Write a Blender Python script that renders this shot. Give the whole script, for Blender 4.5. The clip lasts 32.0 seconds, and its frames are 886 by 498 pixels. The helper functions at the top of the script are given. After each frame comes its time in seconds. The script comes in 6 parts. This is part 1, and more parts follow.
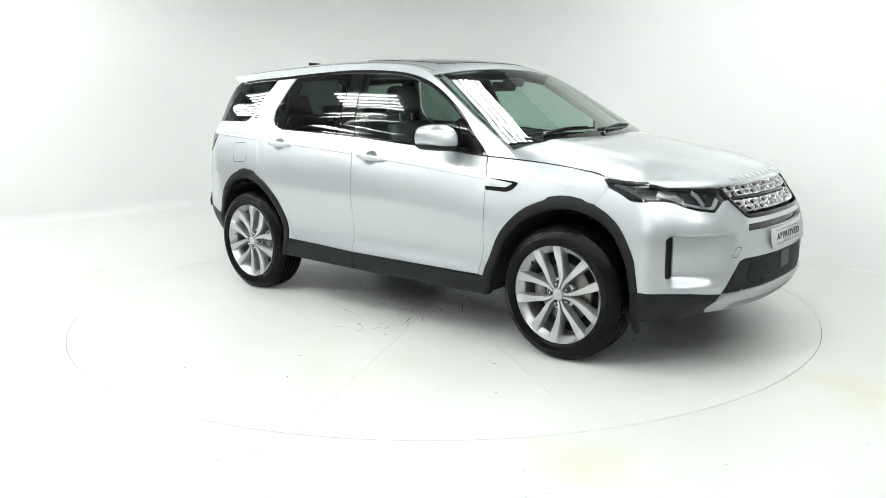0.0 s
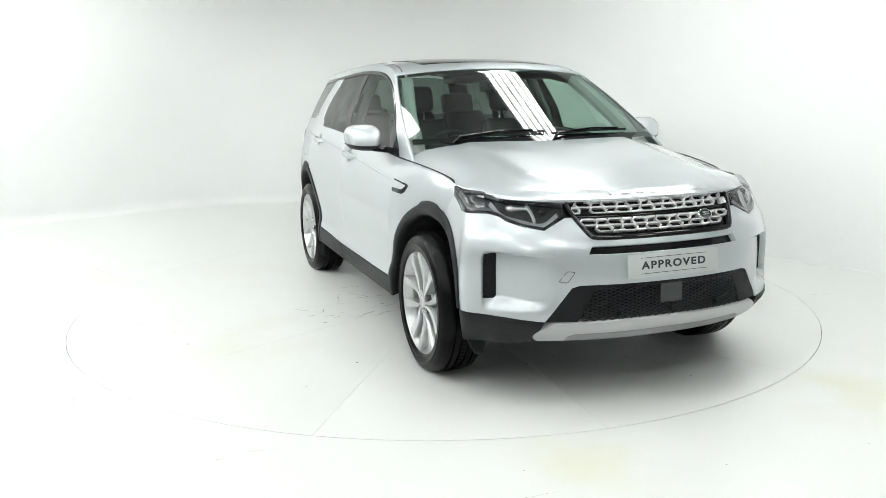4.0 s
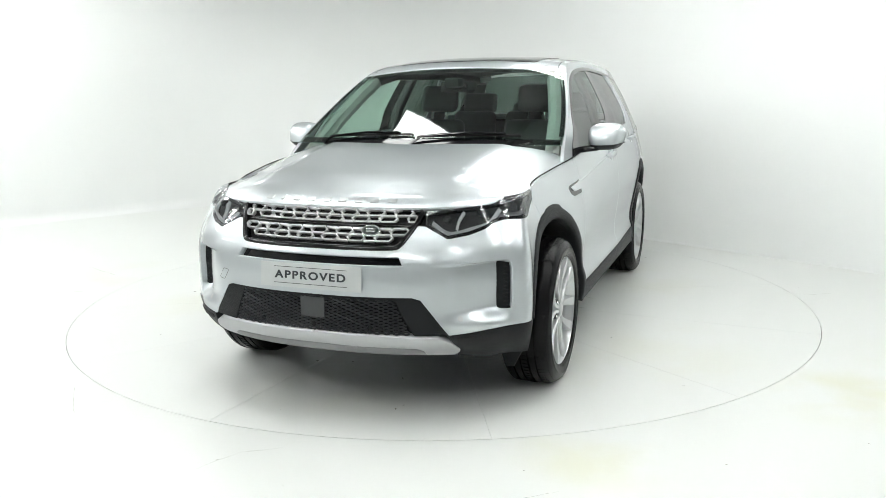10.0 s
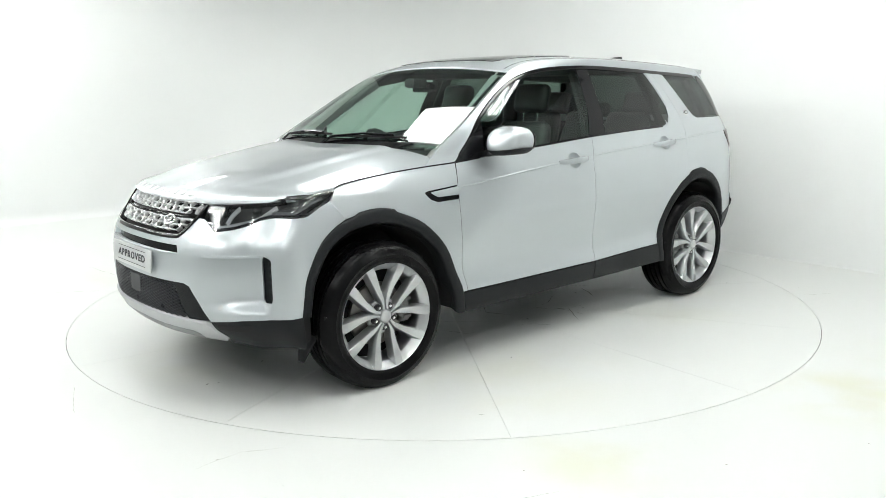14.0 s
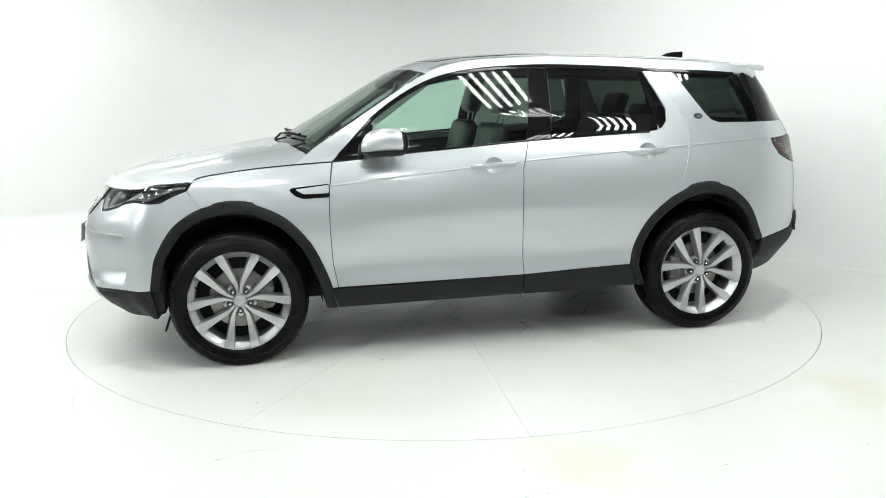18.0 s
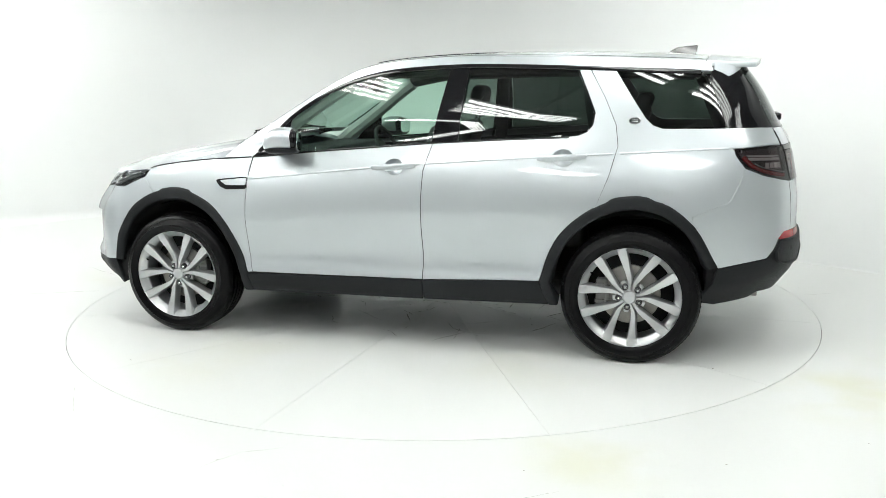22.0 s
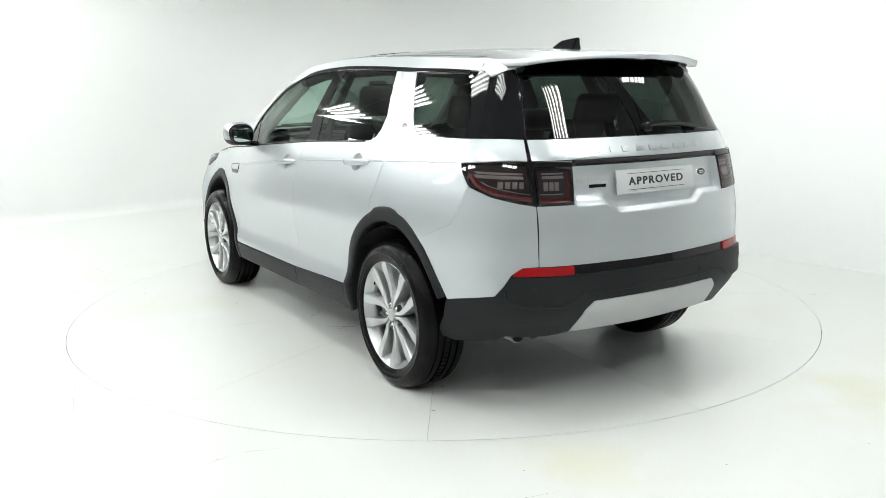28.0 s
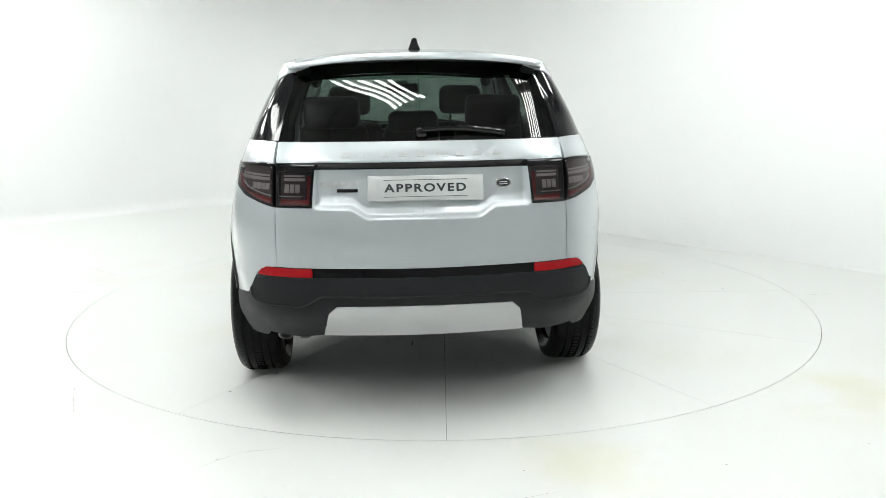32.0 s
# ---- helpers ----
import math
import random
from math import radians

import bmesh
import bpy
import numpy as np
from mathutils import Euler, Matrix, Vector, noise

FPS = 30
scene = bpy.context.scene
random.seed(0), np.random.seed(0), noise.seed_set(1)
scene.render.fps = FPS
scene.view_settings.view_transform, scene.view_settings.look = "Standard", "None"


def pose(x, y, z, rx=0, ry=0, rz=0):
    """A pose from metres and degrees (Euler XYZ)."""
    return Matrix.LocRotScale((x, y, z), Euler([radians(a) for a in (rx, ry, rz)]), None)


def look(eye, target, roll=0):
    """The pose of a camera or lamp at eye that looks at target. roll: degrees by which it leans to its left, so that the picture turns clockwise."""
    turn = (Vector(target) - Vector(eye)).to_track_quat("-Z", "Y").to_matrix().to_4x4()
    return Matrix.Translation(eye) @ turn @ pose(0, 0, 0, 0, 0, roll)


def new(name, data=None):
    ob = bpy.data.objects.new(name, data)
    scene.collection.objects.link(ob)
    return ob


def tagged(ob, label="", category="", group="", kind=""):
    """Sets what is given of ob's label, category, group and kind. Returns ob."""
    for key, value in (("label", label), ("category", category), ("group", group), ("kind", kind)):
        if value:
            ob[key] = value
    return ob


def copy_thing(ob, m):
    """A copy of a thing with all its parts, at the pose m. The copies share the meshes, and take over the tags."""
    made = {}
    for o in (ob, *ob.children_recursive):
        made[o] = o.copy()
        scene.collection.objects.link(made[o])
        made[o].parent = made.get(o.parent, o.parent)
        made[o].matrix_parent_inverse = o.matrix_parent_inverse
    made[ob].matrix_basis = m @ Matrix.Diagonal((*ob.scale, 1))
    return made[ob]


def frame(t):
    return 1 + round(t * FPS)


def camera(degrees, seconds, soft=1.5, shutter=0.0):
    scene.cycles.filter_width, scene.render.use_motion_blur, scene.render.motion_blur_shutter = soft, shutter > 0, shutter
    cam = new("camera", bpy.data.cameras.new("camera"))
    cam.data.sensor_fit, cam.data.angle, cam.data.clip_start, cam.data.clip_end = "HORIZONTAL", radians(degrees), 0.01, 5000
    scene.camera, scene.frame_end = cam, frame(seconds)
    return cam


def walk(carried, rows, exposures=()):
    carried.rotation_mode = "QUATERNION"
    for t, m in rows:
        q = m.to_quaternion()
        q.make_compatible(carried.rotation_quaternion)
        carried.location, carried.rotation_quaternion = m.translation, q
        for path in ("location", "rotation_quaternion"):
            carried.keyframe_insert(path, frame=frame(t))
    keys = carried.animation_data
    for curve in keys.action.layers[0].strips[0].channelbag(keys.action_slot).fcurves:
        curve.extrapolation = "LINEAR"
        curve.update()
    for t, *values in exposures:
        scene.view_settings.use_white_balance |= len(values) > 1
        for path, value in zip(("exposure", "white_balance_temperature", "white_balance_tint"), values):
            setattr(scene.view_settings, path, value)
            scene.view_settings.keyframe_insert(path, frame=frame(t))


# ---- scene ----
# ================= camera =================
cam = camera(57.45, 32.0, soft=0.8)
EYE = (0.0, -5.6766, 1.4538)
_p, _y = radians(-11.0014), radians(0.02)
AIM = (EYE[0] + math.sin(_y) * math.cos(_p), EYE[1] + math.cos(_y) * math.cos(_p), EYE[2] + math.sin(_p))
stand = look(EYE, AIM, -0.733)
walk(cam, [(0.0, stand), (32.0, stand)])

# ================= light =================
world = bpy.data.worlds.new("studio_world")
scene.world = world
world.use_nodes = True
world.node_tree.nodes["Background"].inputs[0].default_value = (0.02, 0.021, 0.022, 1)
world.node_tree.nodes["Background"].inputs[1].default_value = 1.0
scene.view_settings.exposure = 0.0
TUBE_POWER = 21.4
PANEL_POWER = 9.0

# turntable and car
HEADING, RATE = -40.874, -7.018          # degrees, degrees per second
RADIUS, DECK = 2.5027, Vector((0.0, 0.04, 0.0))   # turntable and its middle
OX, OY = 0.0203, 0.2576                  # the car on the turntable
LIFT = 0.009

# ================= materials =================
def mat(name, base, rough=0.5, metal=0.0, coat=0.0, coat_rough=0.03, spec=0.5, grain=0.0, grain_scale=60.0, bump=0.0, bump_scale=400.0, blotch=0.0, blotch_scale=3.0, emit=None, power=0.0):
    m = bpy.data.materials.new(name)
    m.use_nodes = True
    nt = m.node_tree
    b = nt.nodes["Principled BSDF"]
    b.inputs["Base Color"].default_value = (*base, 1)
    b.inputs["Roughness"].default_value = rough
    b.inputs["Metallic"].default_value = metal
    b.inputs["Coat Weight"].default_value = coat
    b.inputs["Coat Roughness"].default_value = coat_rough
    b.inputs["Specular IOR Level"].default_value = spec
    if emit:
        b.inputs["Emission Color"].default_value = (*emit, 1)
        b.inputs["Emission Strength"].default_value = power
    if grain or blotch or bump:
        tc = nt.nodes.new("ShaderNodeTexCoord")
    if grain or blotch:
        n1 = nt.nodes.new("ShaderNodeTexNoise")
        n1.inputs["Scale"].default_value = grain_scale
        n1.inputs["Detail"].default_value = 4
        n2 = nt.nodes.new("ShaderNodeTexNoise")
        n2.inputs["Scale"].default_value = blotch_scale
        n2.inputs["Detail"].default_value = 5
        nt.links.new(tc.outputs["Object"], n1.inputs["Vector"])
        nt.links.new(tc.outputs["Object"], n2.inputs["Vector"])
        a1 = nt.nodes.new("ShaderNodeMapRange")
        a1.inputs["To Min"].default_value, a1.inputs["To Max"].default_value = 1 - grain, 1 + grain
        a2 = nt.nodes.new("ShaderNodeMapRange")
        a2.inputs["From Min"].default_value, a2.inputs["From Max"].default_value = 0.3, 0.7
        a2.inputs["To Min"].default_value, a2.inputs["To Max"].default_value = 1 - blotch, 1 + blotch * 0.3
        nt.links.new(n1.outputs["Fac"], a1.inputs["Value"])
        nt.links.new(n2.outputs["Fac"], a2.inputs["Value"])
        mu = nt.nodes.new("ShaderNodeMath")
        mu.operation = "MULTIPLY"
        nt.links.new(a1.outputs[0], mu.inputs[0])
        nt.links.new(a2.outputs[0], mu.inputs[1])
        vm = nt.nodes.new("ShaderNodeVectorMath")
        vm.operation = "SCALE"
        vm.inputs[0].default_value = base
        nt.links.new(mu.outputs[0], vm.inputs["Scale"])
        nt.links.new(vm.outputs[0], b.inputs["Base Color"])
        ra = nt.nodes.new("ShaderNodeMapRange")
        ra.inputs["To Min"].default_value, ra.inputs["To Max"].default_value = rough * 0.88, min(1, rough * 1.12)
        nt.links.new(n2.outputs["Fac"], ra.inputs["Value"])
        nt.links.new(ra.outputs[0], b.inputs["Roughness"])
    if bump:
        n3 = nt.nodes.new("ShaderNodeTexNoise")
        n3.inputs["Scale"].default_value = bump_scale
        n3.inputs["Detail"].default_value = 3
        nt.links.new(tc.outputs["Object"], n3.inputs["Vector"])
        bp = nt.nodes.new("ShaderNodeBump")
        bp.inputs["Strength"].default_value = bump
        bp.inputs["Distance"].default_value = 0.002
        nt.links.new(n3.outputs["Fac"], bp.inputs["Height"])
        nt.links.new(bp.outputs[0], b.inputs["Normal"])
    return m


def glass(name, tint, low=0.06, rough=0.0):
    """A thin pane: tinted see-through with a mirror gloss that grows towards grazing angles."""
    m = bpy.data.materials.new(name)
    m.use_nodes = True
    nt = m.node_tree
    nt.nodes.remove(nt.nodes["Principled BSDF"])
    out = nt.nodes["Material Output"]
    tr = nt.nodes.new("ShaderNodeBsdfTransparent")
    tr.inputs[0].default_value = (*tint, 1)
    gl = nt.nodes.new("ShaderNodeBsdfGlossy")
    gl.inputs["Roughness"].default_value = rough
    lw = nt.nodes.new("ShaderNodeLayerWeight")
    lw.inputs["Blend"].default_value = 0.5
    pw = nt.nodes.new("ShaderNodeMath")
    pw.operation = "POWER"
    pw.inputs[1].default_value = 5.0
    ma = nt.nodes.new("ShaderNodeMath")
    ma.operation = "MULTIPLY_ADD"
    ma.inputs[1].default_value, ma.inputs[2].default_value = 1 - low, low
    mx = nt.nodes.new("ShaderNodeMixShader")
    nt.links.new(lw.outputs["Facing"], pw.inputs[0])
    nt.links.new(pw.outputs[0], ma.inputs[0])
    nt.links.new(ma.outputs[0], mx.inputs[0])
    nt.links.new(tr.outputs[0], mx.inputs[1])
    nt.links.new(gl.outputs[0], mx.inputs[2])
    nt.links.new(mx.outputs[0], out.inputs[0])
    return m


PAINT = mat("silver_metallic_paint", (0.552, 0.590, 0.612), 0.37, 0.62, coat=1.0, coat_rough=0.02, grain=0.05, grain_scale=900, blotch=0.02, blotch_scale=2)
PLASTIC = mat("grained_dark_plastic", (0.011, 0.0125, 0.014), 0.5, spec=0.24, grain=0.15, grain_scale=300, bump=0.35, bump_scale=900, blotch=0.12, blotch_scale=5)
RUBBER = mat("tyre_rubber", (0.005, 0.005, 0.0055), 0.26, spec=0.12, grain=0.2, grain_scale=150, bump=0.25, bump_scale=350, blotch=0.25, blotch_scale=9)
GLOSS = mat("gloss_black", (0.006, 0.006, 0.007), 0.06, spec=0.3, coat=0.15, blotch=0.05, grain=0.02)
DARK = mat("matt_black_underside", (0.012, 0.012, 0.013), 0.85, grain=0.2, blotch=0.2)
ALLOY = mat("silver_painted_alloy", (0.58, 0.59, 0.597), 0.33, 0.85, coat=0.3, grain=0.03, grain_scale=600, blotch=0.04, blotch_scale=10)
CHROME = mat("bright_chrome", (0.78, 0.79, 0.80), 0.1, 1.0, blotch=0.03, blotch_scale=12)
SATIN = mat("satin_silver_plastic", (0.52, 0.53, 0.54), 0.42, 0.45, grain=0.03, grain_scale=500, blotch=0.05, blotch_scale=4)
STEEL = mat("brushed_brake_steel", (0.30, 0.29, 0.27), 0.4, 0.9, grain=0.15, grain_scale=250, blotch=0.15, blotch_scale=14)
CAST = mat("cast_caliper_grey", (0.20, 0.20, 0.195), 0.55, 0.5, grain=0.15, blotch=0.2, blotch_scale=20)
REDLENS = mat("red_reflector_plastic", (0.36, 0.006, 0.010), 0.2, spec=0.3, coat=0.2, grain=0.2, grain_scale=220, blotch=0.1, blotch_scale=8)
REDDARK = mat("dark_red_lamp_plastic", (0.20, 0.007, 0.010), 0.2, coat=0.6, grain=0.15, grain_scale=160, blotch=0.15, blotch_scale=9)
LAMPBACK = mat("dark_lamp_housing", (0.026, 0.018, 0.020), 0.4, grain=0.15, blotch=0.1)
LAMPPALE = mat("pale_lamp_blocks", (0.55, 0.56, 0.57), 0.25, 0.3, grain=0.05, blotch=0.05)
LAMPINNER = mat("dark_lamp_bezel", (0.022, 0.023, 0.025), 0.45, spec=0.3, grain=0.1, blotch=0.1)
LAMPGREY = mat("grey_lamp_insert", (0.09, 0.09, 0.095), 0.3, 0.2, grain=0.1, grain_scale=200, blotch=0.1)
LAMPWHITE = mat("frosted_light_guide", (0.34, 0.35, 0.355), 0.45, grain=0.05, blotch=0.05)
LINKS = mat("bright_silver_links", (0.86, 0.865, 0.87), 0.25, 0.6, coat=0.4, grain=0.02, blotch=0.03)
SKIDDARK = mat("shaded_satin_plastic", (0.30, 0.305, 0.31), 0.5, 0.3, grain=0.04, blotch=0.06)
PLATE = mat("silver_grey_plate", (0.56, 0.58, 0.58), 0.35, grain=0.03, blotch=0.06, blotch_scale=4)
INK = mat("dark_lettering", (0.03, 0.035, 0.04), 0.5, grain=0.1)
CABIN = mat("black_cabin_trim", (0.022, 0.022, 0.023), 0.65, grain=0.2, grain_scale=200, blotch=0.2, blotch_scale=6)
LEATHER = mat("black_seat_leather", (0.02, 0.02, 0.021), 0.42, grain=0.2, grain_scale=120, bump=0.4, bump_scale=250, blotch=0.25, blotch_scale=8)
LINER = mat("pale_grey_headlining", (0.52, 0.52, 0.51), 0.9, grain=0.08, grain_scale=300, blotch=0.08)
CLEAR = glass("green_tinted_glass", (0.70, 0.86, 0.78), 0.06)
SCREEN = glass("windscreen_glass", (0.56, 0.70, 0.635), 0.14)
PRIVACY = glass("dark_privacy_glass", (0.15, 0.19, 0.17), 0.065)
SMOKE = glass("smoked_lamp_cover", (0.56, 0.50, 0.50), 0.07)
LENS = glass("clear_lamp_cover", (0.9, 0.92, 0.93), 0.06)
MIRROR = mat("mirror_silvering", (0.50, 0.56, 0.54), 0.02, 1.0)


# ================= mesh helpers =================
def part(name, data, material, parent, label=""):
    """Links mesh data (verts, faces[, normals]) or a bmesh as one object under a thing or a part."""
    if isinstance(data, bmesh.types.BMesh):
        me = bpy.data.meshes.new(name)
        data.to_mesh(me)
        data.free()
        for p in me.polygons:
            p.use_smooth = True
        me.set_sharp_from_angle(angle=radians(38))
    elif isinstance(data, bpy.types.Mesh):
        me = data
    else:
        me = bpy.data.meshes.new(name)
        me.from_pydata([tuple(v) for v in data[0]], [], data[1])
        for p in me.polygons:
            p.use_smooth = True
        if len(data) > 2 and data[2] is not None:
            me.normals_split_custom_set_from_vertices([tuple(n) for n in data[2]])
    if not me.materials:
        me.materials.append(material)
    ob = new(name, me)
    ob.parent = parent
    if parent is not None and parent.type == "EMPTY" and parent.get("offset"):
        ob.location = (OX, OY, 0)
    if label:
        ob["label"] = label
    return ob


def rbox(sx, sy, sz, r=0.01, seg=2, at=(0, 0, 0), turn=None, taper=None):
    bm = bmesh.new()
    bmesh.ops.create_cube(bm, size=1)
    for v in bm.verts:
        v.co = Vector((v.co.x * sx, v.co.y * sy, v.co.z * sz))
        if taper and v.co.z > 0:
            v.co.x *= taper[0]
            v.co.y *= taper[1]
    if r:
        bmesh.ops.bevel(bm, geom=bm.edges[:], offset=r, segments=seg, affect="EDGES", profile=0.5)
    m = Matrix.Translation(at) @ (turn or Matrix.Identity(4))
    bmesh.ops.transform(bm, matrix=m, verts=bm.verts)
    return bm


def merge(*bms):
    out = bms[0]
    for b in bms[1:]:
        me = bpy.data.meshes.new("tmp")
        b.to_mesh(me)
        b.free()
        out.from_mesh(me)
        bpy.data.meshes.remove(me)
    return out


def lathe(profile, n=64, axis="y"):
    """Turns (radius, along) pairs about the y axis."""
    vs, fs = [], []
    k = len(profile)
    for i in range(n):
        a = 2 * math.pi * i / n
        for r, h in profile:
            vs.append((r * math.cos(a), h, r * math.sin(a)))
    for i in range(n):
        for j in range(k - 1):
            a, b = i * k + j, ((i + 1) % n) * k + j
            fs.append((a, a + 1, b + 1, b))
    bm = bmesh.new()
    me = bpy.data.meshes.new("tmp")
    me.from_pydata(vs, [], fs)
    bm.from_mesh(me)
    bpy.data.meshes.remove(me)
    bmesh.ops.recalc_face_normals(bm, faces=bm.faces)
    return bm


def tube(points, r, n=8, closed=False, flat=1.0):
    """A rod along points."""
    pts = [Vector(p) for p in points]
    vs, fs = [], []
    m = len(pts)
    for i, p in enumerate(pts):
        a = pts[(i - 1) % m] if closed or i else pts[0]
        b = pts[(i + 1) % m] if closed or i < m - 1 else pts[-1]
        d = (b - a).normalized()
        u = d.cross(Vector((0, 0, 1)))
        if u.length < 0.1:
            u = d.cross(Vector((0, 1, 0)))
        u.normalize()
        w = d.cross(u)
        for k in range(n):
            t = 2 * math.pi * k / n
            vs.append(p + u * (r * math.cos(t)) + w * (r * flat * math.sin(t)))
    for i in range(m if closed else m - 1):
        for k in range(n):
            a, b = i * n + k, i * n + (k + 1) % n
            c, d = ((i + 1) % m) * n + (k + 1) % n, ((i + 1) % m) * n + k
            fs.append((a, b, c, d))
    if not closed:
        fs.append(tuple(range(n))[::-1])
        fs.append(tuple((m - 1) * n + k for k in range(n)))
    bm = bmesh.new()
    me = bpy.data.meshes.new("tmp")
    me.from_pydata([tuple(v) for v in vs], [], fs)
    bm.from_mesh(me)
    bpy.data.meshes.remove(me)
    bmesh.ops.recalc_face_normals(bm, faces=bm.faces)
    return bm


# ================= the car's form =================
def table(pairs, sigma=0.02, step=0.002):
    """A smoothed curve through (x, y) pairs."""
    p = sorted(pairs)
    x, y = np.array([a for a, _ in p], float), np.array([b for _, b in p], float)
    g = np.arange(x[0] - 0.3, x[-1] + 0.3, step)
    v = np.interp(g, x, y)
    lo = g < x[0]
    hi = g > x[-1]
    v[lo] = y[0] + (g[lo] - x[0]) * (y[1] - y[0]) / (x[1] - x[0])
    v[hi] = y[-1] + (g[hi] - x[-1]) * (y[-1] - y[-2]) / (x[-1] - x[-2])
    k = np.arange(-3 * sigma, 3 * sigma + step, step)
    w = np.exp(-0.5 * (k / sigma) ** 2)
    w /= w.sum()
    pad = len(w) // 2
    e = np.concatenate([v[0] - (v[1] - v[0]) * np.arange(pad, 0, -1), v, v[-1] + (v[-1] - v[-2]) * np.arange(1, pad + 1)])
    s = np.convolve(e, w, "valid")[: len(g)]
    return lambda q: np.interp(q, g, s)


def spline(pairs, step=0.001):
    """A cubic curve through (x, y) pairs."""
    p = sorted(pairs)
    x, y = np.array([a for a, _ in p], float), np.array([b for _, b in p], float)
    n = len(x)
    h = np.diff(x)
    A, r = np.eye(n), np.zeros(n)
    for i in range(1, n - 1):
        A[i, i - 1], A[i, i], A[i, i + 1] = h[i - 1], 2 * (h[i - 1] + h[i]), h[i]
        r[i] = 6 * ((y[i + 1] - y[i]) / h[i] - (y[i] - y[i - 1]) / h[i - 1])
    m = np.linalg.solve(A, r)
    g = np.arange(x[0] - 0.3, x[-1] + 0.3, step)
    k = np.clip(np.searchsorted(x, g) - 1, 0, n - 2)
    gi = np.clip(g, x[0], x[-1])
    a, b = x[k + 1] - gi, gi - x[k]
    v = (m[k] * a ** 3 + m[k + 1] * b ** 3) / (6 * h[k]) + (y[k] / h[k] - m[k] * h[k] / 6) * a + (y[k + 1] / h[k] - m[k + 1] * h[k] / 6) * b
    s0, s1 = (y[1] - y[0]) / h[0], (y[-1] - y[-2]) / h[-1]
    v = v + np.minimum(g - x[0], 0) * s0 + np.maximum(g - x[-1], 0) * s1
    return lambda q: np.interp(q, g, v)


def step01(a, b, q):
    t = np.clip((q - a) / (b - a), 0, 1)
    return t * t * (3 - 2 * t)


# plan outline of the left half, nose to tail
PLAN = [(2.262, -0.12), (2.264, 0), (2.262, 0.12), (2.250, 0.25), (2.205, 0.45), (2.125, 0.648), (2.04, 0.756), (1.96, 0.824), (1.90, 0.880), (1.85, 0.913), (1.78, 0.936), (1.6, 0.951), (1.37, 0.954), (1.0, 0.949), (0.5, 0.947), (-0.3, 0.948), (-0.9, 0.948),
        (-1.37, 0.942), (-1.6, 0.926), (-1.8, 0.895), (-1.95, 0.846), (-2.06, 0.785), (-2.145, 0.705), (-2.205, 0.60), (-2.245, 0.45), (-2.270, 0.25), (-2.280, 0.12), (-2.282, 0), (-2.280, -0.12)]
_pl = np.array(PLAN)
_ch = np.concatenate([[0], np.cumsum(np.hypot(*np.diff(_pl, axis=0).T))])
_cx, _cy = spline(list(zip(_ch, _pl[:, 0]))), spline(list(zip(_ch, _pl[:, 1])))
S0, S1 = _ch[1], _ch[-2]                    # nose and tail on the centre line
zcrease = spline([(2.3, 0.86), (1.6, 0.893), (0.86, 0.951), (-0.2, 1.049), (-1.3, 1.114), (-1.86, 1.14), (-2.3, 1.15)])
upper = table([(-0.6, 0), (-0.25, 0.0), (-0.12, 0.012), (-0.05, 0.027), (0, 0.040), (0.05, 0.058), (0.1, 0.084), (0.14, 0.103), (0.2, 0.115), (1.5, 0.116)], 0.028)
lower = table([(0.1, 0.10), (0.24, 0.05), (0.30, 0.016), (0.36, 0.004), (0.405, 0.0), (0.445, 0.008), (0.466, 0.021), (0.50, 0.027), (0.56, 0.027), (0.66, 0.013), (0.78, 0.0), (2.0, 0.0)], 0.010)
ybelt = spline([(1.3, 0.79), (0.85, 0.835), (0.3, 0.872), (-0.3, 0.885), (-1.0, 0.874), (-1.36, 0.862), (-1.6, 0.842), (-1.8, 0.822), (-2.0, 0.795), (-2.2, 0.75)])
dfront = spline([(0.1, 0.40), (0.20, 0.24), (0.27, 0.130), (0.31, 0.078), (0.36, 0.032), (0.40, 0.010), (0.45, 0.0), (0.56, 0.0), (0.66, 0.003), (0.73, 0.016), (0.80, 0.048), (0.86, 0.092), (0.93, 0.142), (0.97, 0.178), (1.02, 0.24), (1.2, 0.5)])
drear = spline([(0.1, 0.3), (0.30, 0.15), (0.36, 0.10), (0.41, 0.065), (0.48, 0.016), (0.54, -0.002), (0.60, -0.006), (0.65, -0.003), (0.70, 0.002), (0.80, 0.004), (0.90, 0.012), (1.0, 0.030), (1.06, 0.043), (1.125, 0.058), (1.17, 0.074), (1.24, 0.112), (1.35, 0.172), (1.46, 0.236), (1.56, 0.31), (1.7, 0.42)])
recess = table([(0.5, 0.0), (0.955, 0.0), (0.960, 0.001), (0.972, 0.026), (1.0, 0.033), (1.10, 0.026), (1.14, 0.016), (1.15, 0.0), (1.8, 0.0)], 0.0035, 0.001)


def yside(x, z):
    flare = np.exp(-((np.abs(x) - 1.40) / 0.42) ** 4) * step01(0.36, 0.46, z)     # fuller round the wheels
    body_y = np.interp(x, _RX, _RY) - upper(z - zcrease(x)) - lower(z) * (1 - 0.72 * flare)
    body_y = body_y - 0.066 * step01(0.02, 0.13, z - zcrease(x)) * step01(1.05, 1.6, x)      # the front wings round over towards the lamps
    t = z - 1.157
    green = ybelt(x) - 0.375 * t - 0.30 * t * t
    k = 0.022
    h = np.clip(0.5 + 0.5 * (body_y - green) / k, 0, 1)
    return body_y * (1 - h) + green * h - k * h * (1 - h)


